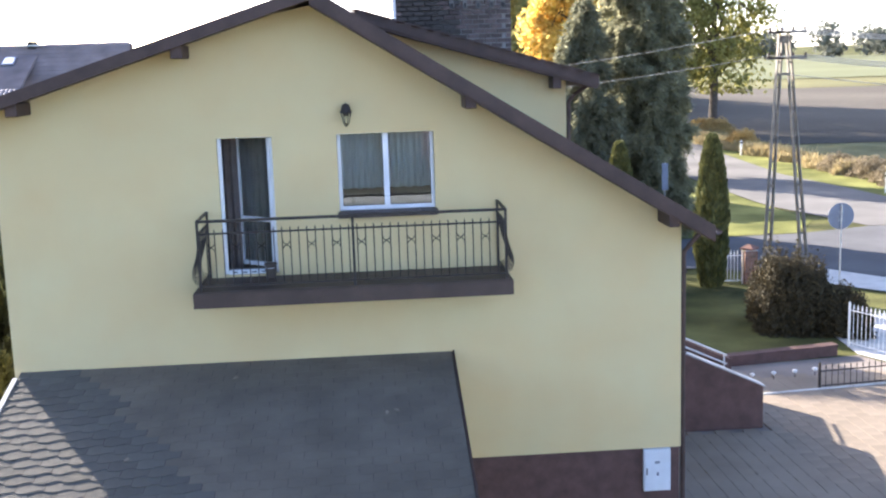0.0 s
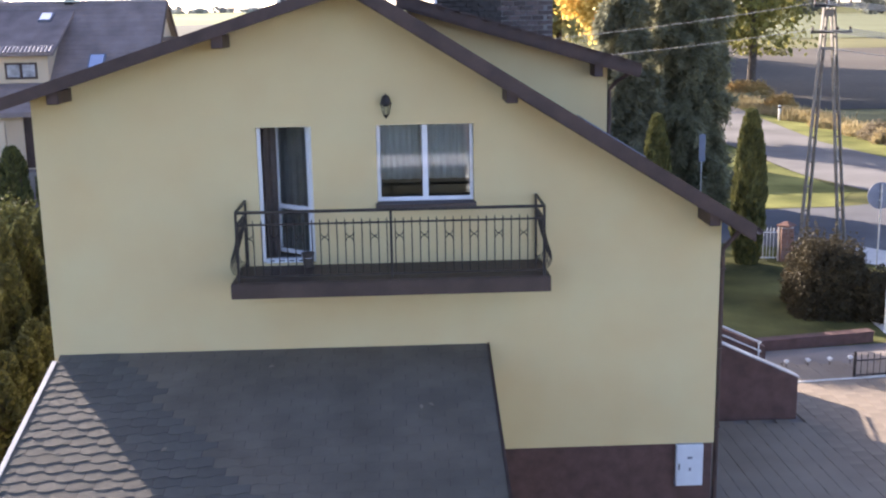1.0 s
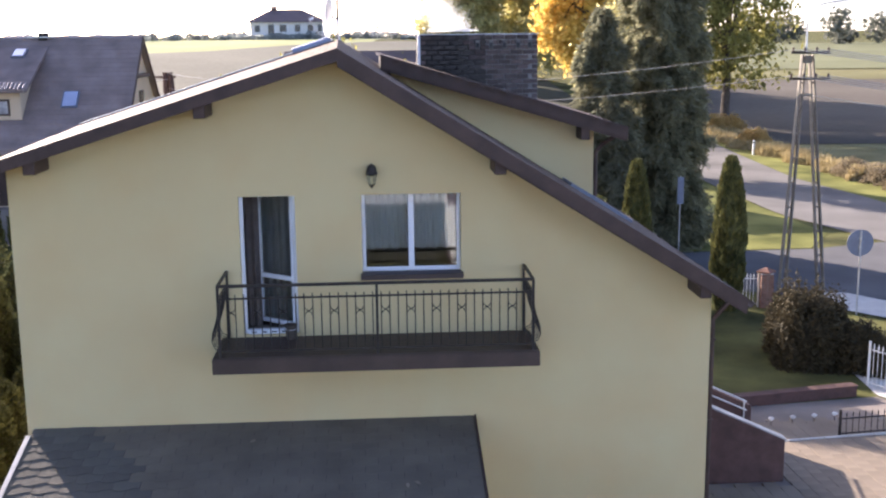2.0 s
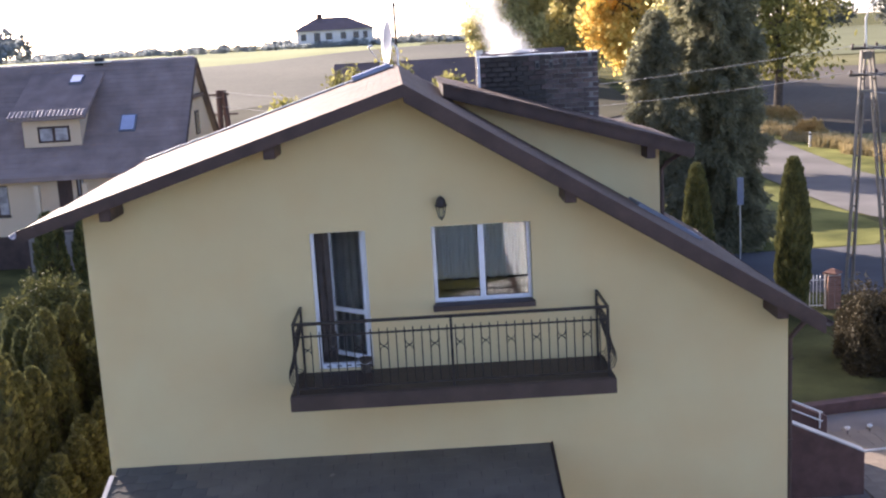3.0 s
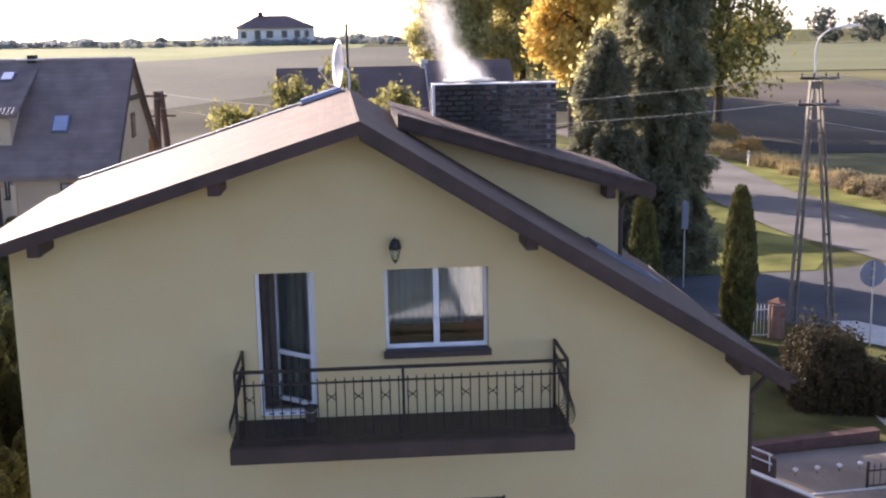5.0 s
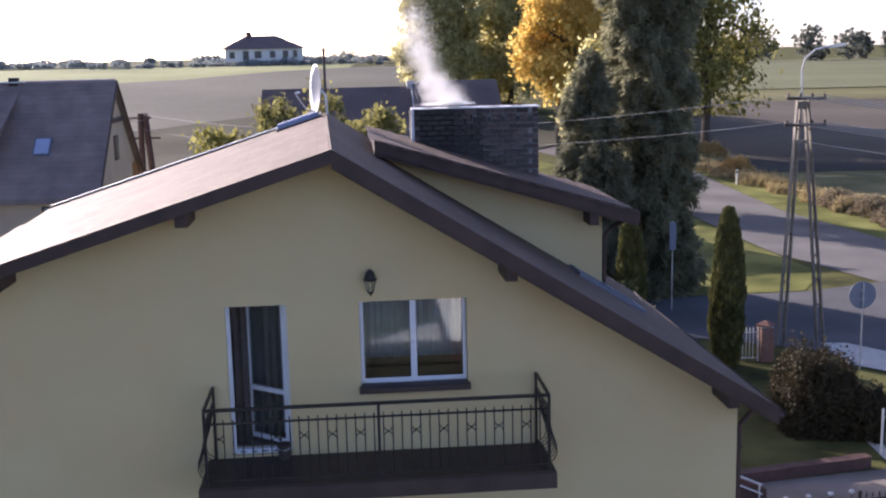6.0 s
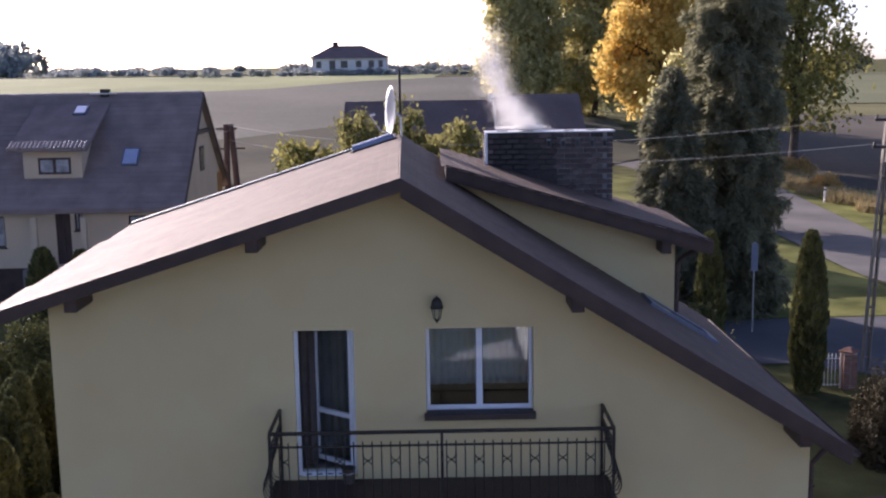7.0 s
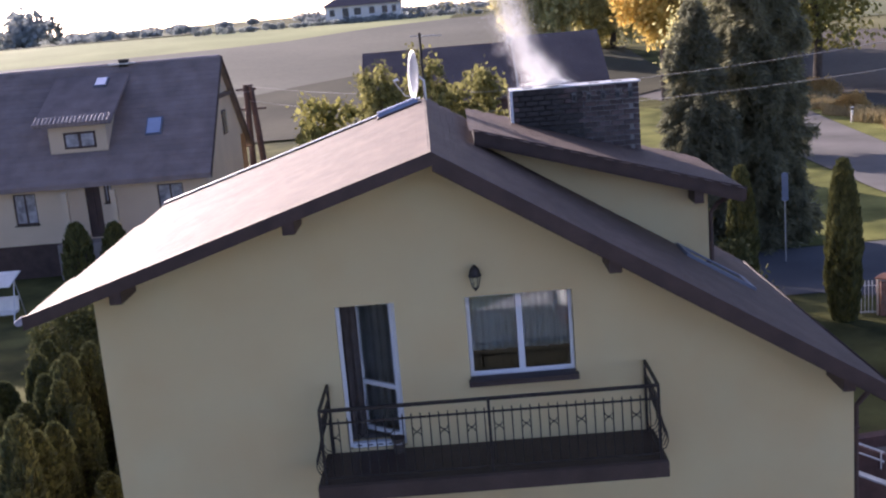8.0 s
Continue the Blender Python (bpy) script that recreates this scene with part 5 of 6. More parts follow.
# ---- power pole and wires ----
def a_pole():
    """Two leaning concrete legs with openings, cross-arms, insulators and a street lamp."""
    fx = (15.08, 16.62)
    y, top = 22.4, 8.35
    ob = thing("power_pole", "leaning two-legged concrete power pole with cross-arms", "power pole", (15.8, y, ground_z(15.8, y)))
    for s, x in ((-1, fx[0]), (1, fx[1])):
        a, b = Vector((x, y, ground_z(x, y) - 0.3)), Vector((15.62 + s * 0.13, y, top))
        d = (b - a).normalized()
        side = Vector((d.z, 0, -d.x))
        bm = bmesh.new()
        for q in (-1, 1):
            w0, w1 = 0.15, 0.085
            p = [a + side * q * w0, a + side * q * (w0 - 0.06), b + side * q * (w1 - 0.04), b + side * q * w1]
            prism(bm, [v + Vector((0, -0.1, 0)) for v in p], (0, 0.2, 0))
        part("leg", bm, M_CONCRETE, ob)
        n = 9
        for k in range(n):
            c = a.lerp(b, (k + 0.9) / (n + 1))
            w = 0.15 + (0.085 - 0.15) * (k + 0.9) / (n + 1) - 0.05
            bm = bmesh.new()
            prism(bm, [c - side * w - d * 0.03 + Vector((0, -0.03, 0)), c + side * w - d * 0.03 + Vector((0, -0.03, 0)), c + side * w + d * 0.03 + Vector((0, -0.03, 0)), c - side * w + d * 0.03 + Vector((0, -0.03, 0))], (0, 0.1, 0))
            part("web", bm, M_CONCRETE, ob)
    bm = bmesh.new()
    box(bm, 15.4, 15.86, y - 0.08, y + 0.08, 6.86, 6.96)
    part("tie", bm, M_CONCRETE, ob)
    bm = bmesh.new()
    box(bm, 15.48, 15.77, y - 0.08, y + 0.08, 8.05, 8.3)
    part("tie", bm, M_CONCRETE, ob)
    for z, x0, x1 in ((7.45, 14.95, 16.3), (8.38, 15.0, 16.25)):
        bm = bmesh.new()
        prism(bm, [(x0, y - 0.14, z), (x1, y - 0.55, z), (x1, y - 0.55, z + 0.09), (x0, y - 0.14, z + 0.09)], (0, 0.08, 0))
        arm = part("cross_arm", bm, M_IRON, ob)
        for k in range(4):
            f = (k + 0.15) / 3.3
            p = Vector((x0 + (x1 - x0) * f, y - 0.1 - 0.41 * f, z + 0.09))
            bm = bmesh.new()
            lathe(bm, [(0.02, 0), (0.05, 0.03), (0.035, 0.07), (0.055, 0.09), (0.03, 0.14), (0.01, 0.15)], p, 10)
            part("insulator", bm, M_PORCELAIN, arm)
    bm = bmesh.new()
    pts = [(15.58, y, 8.3), (15.56, y, 9.4), (15.62, y - 0.1, 9.8), (15.85, y - 0.4, 10.1), (16.2, y - 0.8, 10.2)]
    pipe(bm, pts, 0.035)
    lamp = part("lamp_arm", bm, M_SHEET, ob)
    bm = bmesh.new()
    prism(bm, [(16.15, y - 0.75, 10.14), (16.28, y - 0.68, 10.14), (16.62, y - 1.12, 10.2), (16.48, y - 1.22, 10.2)], (0, 0, 0.1))
    part("lamp_head", bm, M_SHEET, lamp)


a_pole()


def wire(a, b, sag, r=0.011):
    pts = []
    a, b = Vector(a), Vector(b)
    for k in range(17):
        f = k / 16
        pts.append(a.lerp(b, f) - Vector((0, 0, sag * 4 * f * (1 - f))))
    bm = bmesh.new()
    pipe(bm, pts, r, 5)
    tagged(part("power_line", bm, M_WIRE), "thin bare overhead power line between poles", "cable", "overhead lines")


for z, x, y in ((8.53, 15.05, 22.28), (7.6, 15.0, 22.26)):
    wire((x, y, z), (-13.2, 55, z - 1.6), 1.1, 0.01)
for z in (8.53, 7.6):
    for k in range(4):
        f = (k + 0.15) / 3.3
        wire((15.0 + 1.3 * f, 22.26 - 0.41 * f, z), (33 + 2.0 * f, 2.0 - 0.3 * f, z - 0.1), 0.9, 0.014)
wire((15.7, 22.2, 6.9), (34, 3, 6.4), 0.7, 0.014)
for dx in (0, 0.8):
    wire((-13.6 + dx, 55, 6.6), (-52 + dx, 30, 6.0 - dx * 0.4), 0.8, 0.016)


def wood_pole(x, y, z):
    g = ground_z(x, y)
    ob = thing("wooden_pole", "dark wooden double power pole behind the cream house", "power pole", (x, y, g))
    for s in (0, 1):
        bm = bmesh.new()
        rod(bm, (x + s * 0.95, y, g - 0.3), (x + 0.15 + s * 0.3, y, z), 0.24, 0.18, 10)
        part("leg", bm, M_FASCIA, ob)
    bm = bmesh.new()
    box(bm, x - 0.5, x + 0.8, y - 0.06, y + 0.06, z - 0.35, z - 0.22)
    part("cross_arm", bm, M_FASCIA, ob)
    bm = bmesh.new()
    box(bm, x - 0.4, x + 1.3, y - 0.06, y + 0.06, z - 1.6, z - 1.48)
    part("cross_arm", bm, M_FASCIA, ob)


wood_pole(-13.4, 55, 7.0)


# ---- cream house behind on the left ----
def neighbour():
    ob = thing("house", "cream rendered house with a steep dark tile roof", "house", (-20, 44, -0.9))
    xr, xl, yf, yb, yr = -12.6, -31.0, 38.7, 49.3, 44.0
    g, k, zr = -1.4, 0.9, 9.25
    def rz(y):
        return zr - k * abs(y - yr)
    # front wall with openings
    holes = [(-26.6, -25.4, 1.9, 3.45), (-22.5, -21.35, 1.9, 3.45), (-18.85, -18.1, 1.0, 3.65), (-17.9, -17.5, 2.7, 3.6), (-15.25, -13.95, 1.9, 3.4)]
    bm = bmesh.new()
    cuts = [xl] + [v for h in holes for v in h[:2]] + [xr]
    top = rz(yf) - 0.25
    for i, (a, b) in enumerate(zip(cuts, cuts[1:])):
        if i % 2:
            h = holes[i // 2]
            box(bm, a, b, yf, yf + 0.35, 0.85, h[2])
            box(bm, a, b, yf, yf + 0.35, h[3], top)
        else:
            box(bm, a, b, yf, yf + 0.35, 0.85, top)
    bmesh.ops.remove_doubles(bm, verts=bm.verts[:], dist=0.001)
    part("wall", bm, M_YELLOW2, ob)
    bm = bmesh.new()
    prism(bm, [(xr, yf + 0.35, 0.85), (xr, yb, 0.85), (xr, yb, rz(yb) - 0.25), (xr, yr, zr - 0.25), (xr, yf + 0.35, rz(yf + 0.35) - 0.25)], (-0.35, 0, 0))
    part("gable_wall", bm, M_YELLOW2, ob)
    bm = bmesh.new()
    box(bm, xl, xr - 0.35, yb - 0.35, yb, 0.85, rz(yb) - 0.25)
    part("wall", bm, M_YELLOW2, ob)
    bm = bmesh.new()
    box(bm, xl + 0.05, xr - 0.05, yf + 0.05, yb - 0.05, g, 0.85)
    part("plinth", bm, M_FASCIA, ob, "dark plinth")
    bm = bmesh.new()
    box(bm, xl + 0.5, xr - 0.5, yf + 2.5, yf + 2.6, 0.85, 4)
    part("inner_wall", bm, M_ROOM, ob)
    for h in holes:
        bm = bmesh.new()
        a, b, c, d = h
        tall = d - c > 2
        m = M_FASCIA
        ring(bm, a, b, c, d, 0.07, yf + 0.1, yf + 0.18)
        w = part("door" if tall else "window", bm, m, ob)
        bm = bmesh.new()
        box(bm, a + 0.07, b - 0.07, yf + 0.13, yf + 0.15, c + 0.07, d - 0.07)
        part("pane", bm, M_FASCIA if tall else M_CURTAINED, w)
        bm = bmesh.new()
        box(bm, (a + b) / 2 - 0.04, (a + b) / 2 + 0.04, yf + 0.09, yf + 0.128, c + 0.07, d - 0.07)
        part("mullion", bm, m, w)
        if not tall:
            bm = bmesh.new()
            box(bm, a - 0.05, b + 0.05, yf - 0.08, yf + 0.1, c - 0.06, c)
            part("sill", bm, M_SILL, w)
    # porch pillars and beam
    for x in (-19.6, -17.2):
        bm = bmesh.new()
        box(bm, x - 0.13, x + 0.13, yf - 0.95, yf - 0.7, g, rz(yf - 0.8) - 0.3, 0.01)
        part("porch_post", bm, M_YELLOW2, ob)
    bm = bmesh.new()
    box(bm, -20.2, -16.8, yf - 1.2, yf, g, 0.95, 0.01)
    part("porch_floor", bm, M_PAVE_BED, ob)
    # roof slopes
    for s in (-1, 1):
        ye = yr + s * 6.0
        bm = bmesh.new()
        prism(bm, [(xr + 0.25, yr, zr), (xr + 0.25, ye, rz(ye)), (xr + 0.25, ye, rz(ye) - 0.22), (xr + 0.25, yr, zr - 0.22)], (xl - xr - 0.8, 0, 0))
        slope = part("roof_slope", bm, M_TILE2, ob)
        if s < 0:
            # tile courses
            bm = bmesh.new()
            for j in range(24):
                y0 = ye + j * 0.25
                prism(bm, [(xr + 0.27, y0, rz(y0) + 0.03), (xr + 0.27, y0 + 0.27, rz(y0 + 0.27) + 0.005), (xr + 0.27, y0, rz(y0) + 0.002)], (xl - xr - 0.84, 0, 0))
            tagged(part("tile_course", bm, M_TILE2, slope), kind="stuff")
        bm = bmesh.new()
        prism(bm, [(xr + 0.28, yr, zr + 0.03), (xr + 0.28, ye, rz(ye) + 0.03), (xr + 0.28, ye, rz(ye) - 0.25), (xr + 0.28, yr, zr - 0.25)], (0.04, 0, 0))
        part("verge_board", bm, M_FASCIA, slope)
    bm = bmesh.new()
    box(bm, xr - 0.02, xr + 0.24, yr - 1.6, yr + 1.6, 7.1, 7.3)
    part("collar_beam", bm, M_FASCIA, ob)
    for i in range(24):
        bm = bmesh.new()
        x = xr + 0.2 - i * 0.78
        rod(bm, (x, yr, zr - 0.02), (x - 0.8, yr, zr - 0.02), 0.115, 0.095, seg=10)
        part("ridge_tile", bm, M_TILE_LIT, ob)
    # gable window, balcony boards
    bm = bmesh.new()
    box(bm, xr, xr + 0.05, 43.5, 44.5, 5.1, 6.4)
    w = part("window", bm, M_FASCIA, ob)
    bm = bmesh.new()
    box(bm, xr + 0.05, xr + 0.06, 43.6, 44.4, 5.2, 6.3)
    part("pane", bm, M_DARKGLASS, w)
    bm = bmesh.new()
    for i in range(8):
        box(bm, xr + 0.01, xr + 0.04, 48.0 + i * 0.16, 48.14 + i * 0.16, 2.6, 4.6)
    part("boarding", bm, M_WOOD, ob, "orange wooden boarding")
    # dormer
    yd = 39.5
    bm = bmesh.new()
    prism(bm, [(-17.6, yd, 4.9), (-17.6, yd, 6.77), (-17.6, yd + 3.5, 8.39), (-17.6, yd + 3.5, 8.0)], (-2.9, 0, 0))
    dm = part("dormer", bm, M_YELLOW2, ob, "cream dormer with a tiled shed roof")
    bm = bmesh.new()
    prism(bm, [(-17.15, yd - 0.5, 6.72), (-17.15, yd + 4.2, 8.9), (-17.15, yd + 4.2, 8.75), (-17.15, yd - 0.5, 6.57)], (-3.9, 0, 0))
    part("dormer_roof", bm, M_TILE2, dm)
    bm = bmesh.new()
    for i in range(19):
        x = -21.0 + i * 0.205
        rod(bm, (x, yd - 0.53, 6.72), (x, yd + 0.1, 7.02), 0.085, seg=8)
    part("eave_tiles", bm, M_TILE_LIT, dm, "rounded tiles along the eave, paled to look sunlit")
    bm = bmesh.new()
    ring(bm, -19.75, -18.15, 5.43, 6.25, 0.1, yd - 0.05, yd + 0.02)
    w = part("dormer_window", bm, M_FASCIA, dm)
    # panes are set in the frame
    bm = bmesh.new()
    box(bm, -19.65, -18.25, yd - 0.025, yd - 0.005, 5.53, 6.15)
    part("dormer_pane", bm, M_CURTAINED, dm)
    bm = bmesh.new()
    box(bm, -19.02, -18.88, yd - 0.045, yd - 0.026, 5.53, 6.15)
    part("mullion", bm, M_FASCIA, w)
    for x, y, z, fall, wd, ht in ((-15.42, 40.08, rz(40.08), k, 0.82, 1.14), (-18.42, 42.2, 6.72 + 0.464 * 3.2 + 0.004, 0.464, 0.66, 0.9)):
        u = Vector((0, 1, fall)).normalized()
        n = Vector((0, -fall, 1)).normalized()
        o = Vector((x - wd / 2, y, z))
        bm = bmesh.new()
        prism(bm, [o, o + Vector((wd, 0, 0)), o + Vector((wd, 0, 0)) + n * 0.12, o + n * 0.12], u * ht)
        w = part("skylight", bm, M_SIGN, ob, "skylight reflecting the bright sky")
        bm = bmesh.new()
        o2 = o + n * 0.122 + u * 0.07 + Vector((0.07, 0, 0))
        prism(bm, [o2, o2 + Vector((wd - 0.14, 0, 0)), o2 + Vector((wd - 0.14, 0, 0)) + n * 0.01, o2 + n * 0.01], u * (ht - 0.14))
        part("pane", bm, M_SKYGLASS, w)
    bm = bmesh.new()
    box(bm, -17.75, -17.3, 43.8, 44.2, 8.9, 9.5, 0.01)
    ch = part("chimney", bm, M_SOOT, ob)
    bm = bmesh.new()
    box(bm, -18.3, -16.9, 43.7, 44.3, 9.24, 9.3)
    part("flashing", bm, M_SHEET, ch, "pale metal flashing")


neighbour()


# ---- far white house on the hill ----
def far_house():
    g = ground_z(-20, 250)
    ob = thing("house", "white bungalow with a hipped brown roof on the hill", "house", (-20, 250, g))
    x0, x1, y0, y1 = -28.6, -11.0, 250, 261
    bm = bmesh.new()
    box(bm, x0, x1, y0, y1, g - 1, 12.4)
    part("wall", bm, M_WHITE_WALL, ob)
    bm = bmesh.new()
    e = [bm.verts.new(p) for p in ((x0 - 0.9, y0 - 0.9, 12.3), (x1 + 0.9, y0 - 0.9, 12.3), (x1 + 0.9, y1 + 0.9, 12.3), (x0 - 0.9, y1 + 0.9, 12.3))]
    r = [bm.verts.new(p) for p in ((-24.2, 255.5, 15.3), (-17.0, 255.5, 15.3))]
    for q in ((e[0], e[1], r[1], r[0]), (e[1], e[2], r[1]), (e[2], e[3], r[0], r[1]), (e[3], e[0], r[0]), (e[3], e[2], e[1], e[0])):
        bm.faces.new(q)
    roof_ = part("roof", bm, M_TILE3, ob)
    bm = bmesh.new()
    box(bm, -24.0, -22.8, 255, 256, 14.6, 16.2)
    part("chimney", bm, M_PLINTH, roof_)
    for x, w, h in ((-27, 1.2, 1.5), (-23.8, 1.4, 2.3), (-21, 1.6, 1.6), (-17.6, 1.3, 1.6), (-14.6, 1.3, 1.6), (-12.4, 1.0, 1.6)):
        zc = g + 1.9 if h < 2 else g + 1.3
        bm = ring(bmesh.new(), x - w / 2 - 0.1, x + w / 2 + 0.1, zc - 0.1, zc + h + 0.1, 0.1, y0 - 0.06, y0 - 0.01)
        wdw = part("window", bm, M_WHITE, ob)
        bm = bmesh.new()
        box(bm, x - w / 2, x + w / 2, y0 - 0.03, y0 - 0.012, zc, zc + h)
        part("pane", bm, M_DARKGLASS, wdw)


far_house()


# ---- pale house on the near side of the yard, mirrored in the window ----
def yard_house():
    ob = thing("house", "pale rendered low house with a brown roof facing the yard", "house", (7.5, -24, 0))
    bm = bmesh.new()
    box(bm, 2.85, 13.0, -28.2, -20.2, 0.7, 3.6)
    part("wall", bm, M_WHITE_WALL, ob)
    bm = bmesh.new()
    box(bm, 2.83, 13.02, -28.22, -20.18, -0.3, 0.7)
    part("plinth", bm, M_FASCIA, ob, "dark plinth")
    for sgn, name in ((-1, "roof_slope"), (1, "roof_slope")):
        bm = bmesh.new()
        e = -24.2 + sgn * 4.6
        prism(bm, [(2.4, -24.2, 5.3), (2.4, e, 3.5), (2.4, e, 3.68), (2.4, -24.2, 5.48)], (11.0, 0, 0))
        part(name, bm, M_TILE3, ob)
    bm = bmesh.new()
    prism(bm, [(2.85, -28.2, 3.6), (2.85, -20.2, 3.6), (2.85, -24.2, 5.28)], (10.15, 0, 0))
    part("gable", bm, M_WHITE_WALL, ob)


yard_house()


# ---- long barn behind ----
def barn():
    y = 58
    ob = thing("barn", "long low barn with a dark brown sheet roof", "barn", (2, y, ground_z(2, y)))
    z, ze = 8.15, 5.0
    bm = bmesh.new()
    prism(bm, [(-6, y + 1.2, z), (-6, y - 4, ze), (-6, y - 4, ze - 0.15), (-6, y + 1.2, z - 0.15)], (15.5, 0, 0))
    rf = part("roof_slope", bm, M_BARN, ob)
    bm = bmesh.new()
    for k in range(16):
        x = -5.9 + k * 1.0
        a = Vector((x, y - 4, ze))
        prism(bm, [a, a + Vector((0.05, 0, 0)), a + Vector((0.05, 0, 0.02)), a + Vector((0, 0, 0.02))], (0, 5.2, z - ze))
    tagged(part("sheet_rib", bm, M_BARN, rf), kind="stuff")
    bm = bmesh.new()
    prism(bm, [(-6, y + 1.2, z), (-6, y + 6.4, ze), (-6, y + 6.4, ze - 0.15), (-6, y + 1.2, z - 0.15)], (15.5, 0, 0))
    part("roof_slope", bm, M_BARN, ob)
    bm = bmesh.new()
    prism(bm, [(-5.5, y - 3.6, -1.6), (-5.5, y + 6, -1.6), (-5.5, y + 6, ze), (-5.5, y + 1.2, z - 0.2), (-5.5, y - 3.6, ze)], (14.5, 0, 0))
    part("wall", bm, M_PLINTH, ob)
    # taller part with a pale verge
    bm = bmesh.new()
    prism(bm, [(3.95, y + 1.2, z + 0.32), (3.95, y - 4.2, ze + 0.25), (3.95, y - 4.2, ze + 0.05), (3.95, y + 1.2, z + 0.12)], (5.7, 0, 0))
    high = part("roof_slope", bm, M_BARN, ob)
    bm = bmesh.new()
    prism(bm, [(3.86, y + 1.2, z + 0.36), (3.86, y - 4.2, ze + 0.29), (3.86, y - 4.2, ze + 0.14), (3.86, y + 1.2, z + 0.2)], (0.085, 0, 0))
    part("verge_board", bm, M_TRIM, high, "pale verge board")
    bm = bmesh.new()
    box(bm, 3.6, 4.1, y + 0.9, y + 1.4, 7.9, 8.55, 0.02)
    part("chimney", bm, M_KERB, rf)


barn()


# ---- white garden swing by the cream house ----
def garden_swing(x, y):
    g = ground_z(x, y) - 0.2
    ob = thing("garden_swing", "white garden swing seat with a slanted canopy on grass", "swing seat", (x, y, g))
    bm = bmesh.new()
    prism(bm, [(x - 1.0, y - 0.7, g + 1.75), (x + 1.0, y - 0.7, g + 1.75), (x + 1.0, y - 0.7, g + 1.8), (x - 1.0, y - 0.7, g + 1.8)], (0, 1.4, 0.35))
    part("canopy", bm, M_WHITE, ob)
    bm = bmesh.new()
    box(bm, x - 0.85, x + 0.85, y - 0.3, y + 0.25, g + 0.45, g + 0.55, 0.02)
    part("seat", bm, M_WHITE, ob)
    bm = bmesh.new()
    prism(bm, [(x - 0.85, y + 0.25, g + 0.5), (x + 0.85, y + 0.25, g + 0.5), (x + 0.85, y + 0.42, g + 1.1), (x - 0.85, y + 0.42, g + 1.1)], (0, 0.06, 0))
    part("backrest", bm, M_WHITE, ob)
    for s in (-1, 1):
        for d in (-1, 1):
            bm = bmesh.new()
            rod(bm, (x + s * 0.95, y + d * 0.75, g - 0.1), (x + s * 0.95, y, g + 1.95), 0.03)
            part("leg", bm, M_SHEET, ob)


garden_swing(-20.4, 30.0)


# ---- smoke over the chimney ----
def smoke():
    rng = np.random.default_rng(81)
    way = np.array(((1.72, 6.1, 9.24), (1.56, 6.1, 9.42), (1.36, 6.1, 9.66), (1.2, 6.08, 9.95), (1.1, 6.05, 10.28), (1.02, 6.0, 10.55), (0.96, 6.0, 10.78), (0.94, 6.0, 11.0)))
    wide = np.array((0.3, 0.27, 0.25, 0.26, 0.28, 0.3, 0.33, 0.36))
    n = 170000
    t = (rng.random(n) ** 2.3) * (len(way) - 1.001)
    k = t.astype(int)
    f = (t - k)[:, None]
    c = way[k] * (1 - f) + way[k + 1] * f
    w = (wide[k] * (1 - f[:, 0]) + wide[k + 1] * f[:, 0])[:, None]
    # curls: each speck belongs to one of many small puffs
    puffs = rng.normal(size=(160, 3))
    pick = (t * 20).astype(int) % 160
    side = rng.integers(0, 2, n)
    off = puffs[(pick * 7 + side * 53) % 160] * 0.55
    c = c + (rng.normal(size=(n, 3)) * (0.26 + 0.18 * (rng.random((n, 1)) < 0.3)) + off * 0.85) * w
    c[:, 2] = np.maximum(c[:, 2], 9.26 + 0.05 * rng.random(n))
    a, b = unit(n, rng), unit(n, rng)
    s = 0.0025 + 0.0014 * rng.random((n, 1))
    tagged(blades("smoke", c, a * s, np.cross(a, b) * s, M_SMOKE, None), "thin white smoke drifting up from the chimney", "smoke", kind="stuff")


smoke()


# ---- trees and shrubs ----
spruce("tall dark green spruce with drooping branches beside the street", (13.0, 33.2), 23.0, 2.2, L_SPRUCE, 11, 2.0, 0.7, 0.2, 0.3)
spruce("smaller grey-green conifer with loose sprays beside the tall spruce", (9.95, 31.2), 11.0, 2.1, L_BLUE, 12, 2.2, 0.5, 0.4, 0.68)
broadleaf("tall maple with glowing orange autumn leaves", (21.2, 97), 20.5, (4.7, 4.6), 6.3, 34000, L_ORANGE, 21, 0.22, 30, 0.42, clusters=440)
broadleaf("tall maple turning from green to gold behind the spruce", (28.2, 101), 21.0, (5.4, 5.0), 3.0, 26000, L_GOLD, 26, 0.22, 28, 0.4, clusters=400)
broadleaf("tall roadside maple with thinning yellow-green leaves", (36.8, 98), 20.5, (6.4, 6.0), 4.6, 15000, L_YELGREEN, 22, 0.22, 26, 0.52, clusters=420)
broadleaf("big olive poplar behind the barn", (13.6, 148), 21.5, (7.0, 6.0), 1.0, 36000, L_OLIVE, 23, 0.32, 36, 0.5, clusters=560)
broadleaf("big olive poplar behind the barn", (24.0, 152), 28.0, (7.8, 6.0), 0.5, 36000, L_OLIVE, 24, 0.32, 36, 0.5, clusters=560)
broadleaf("big olive poplar behind the barn", (35.0, 158), 28.0, (8.4, 6.0), 1.0, 26000, L_OLIVE, 25, 0.32, 28, 0.5, clusters=420)
broadleaf("small fruit tree with yellowing leaves beyond the roof", (-6.6, 38.0), 7.9, (1.9, 1.8), 1.6, 5500, L_YELGREEN, 31, 0.12, 14, 0.1, clusters=170)
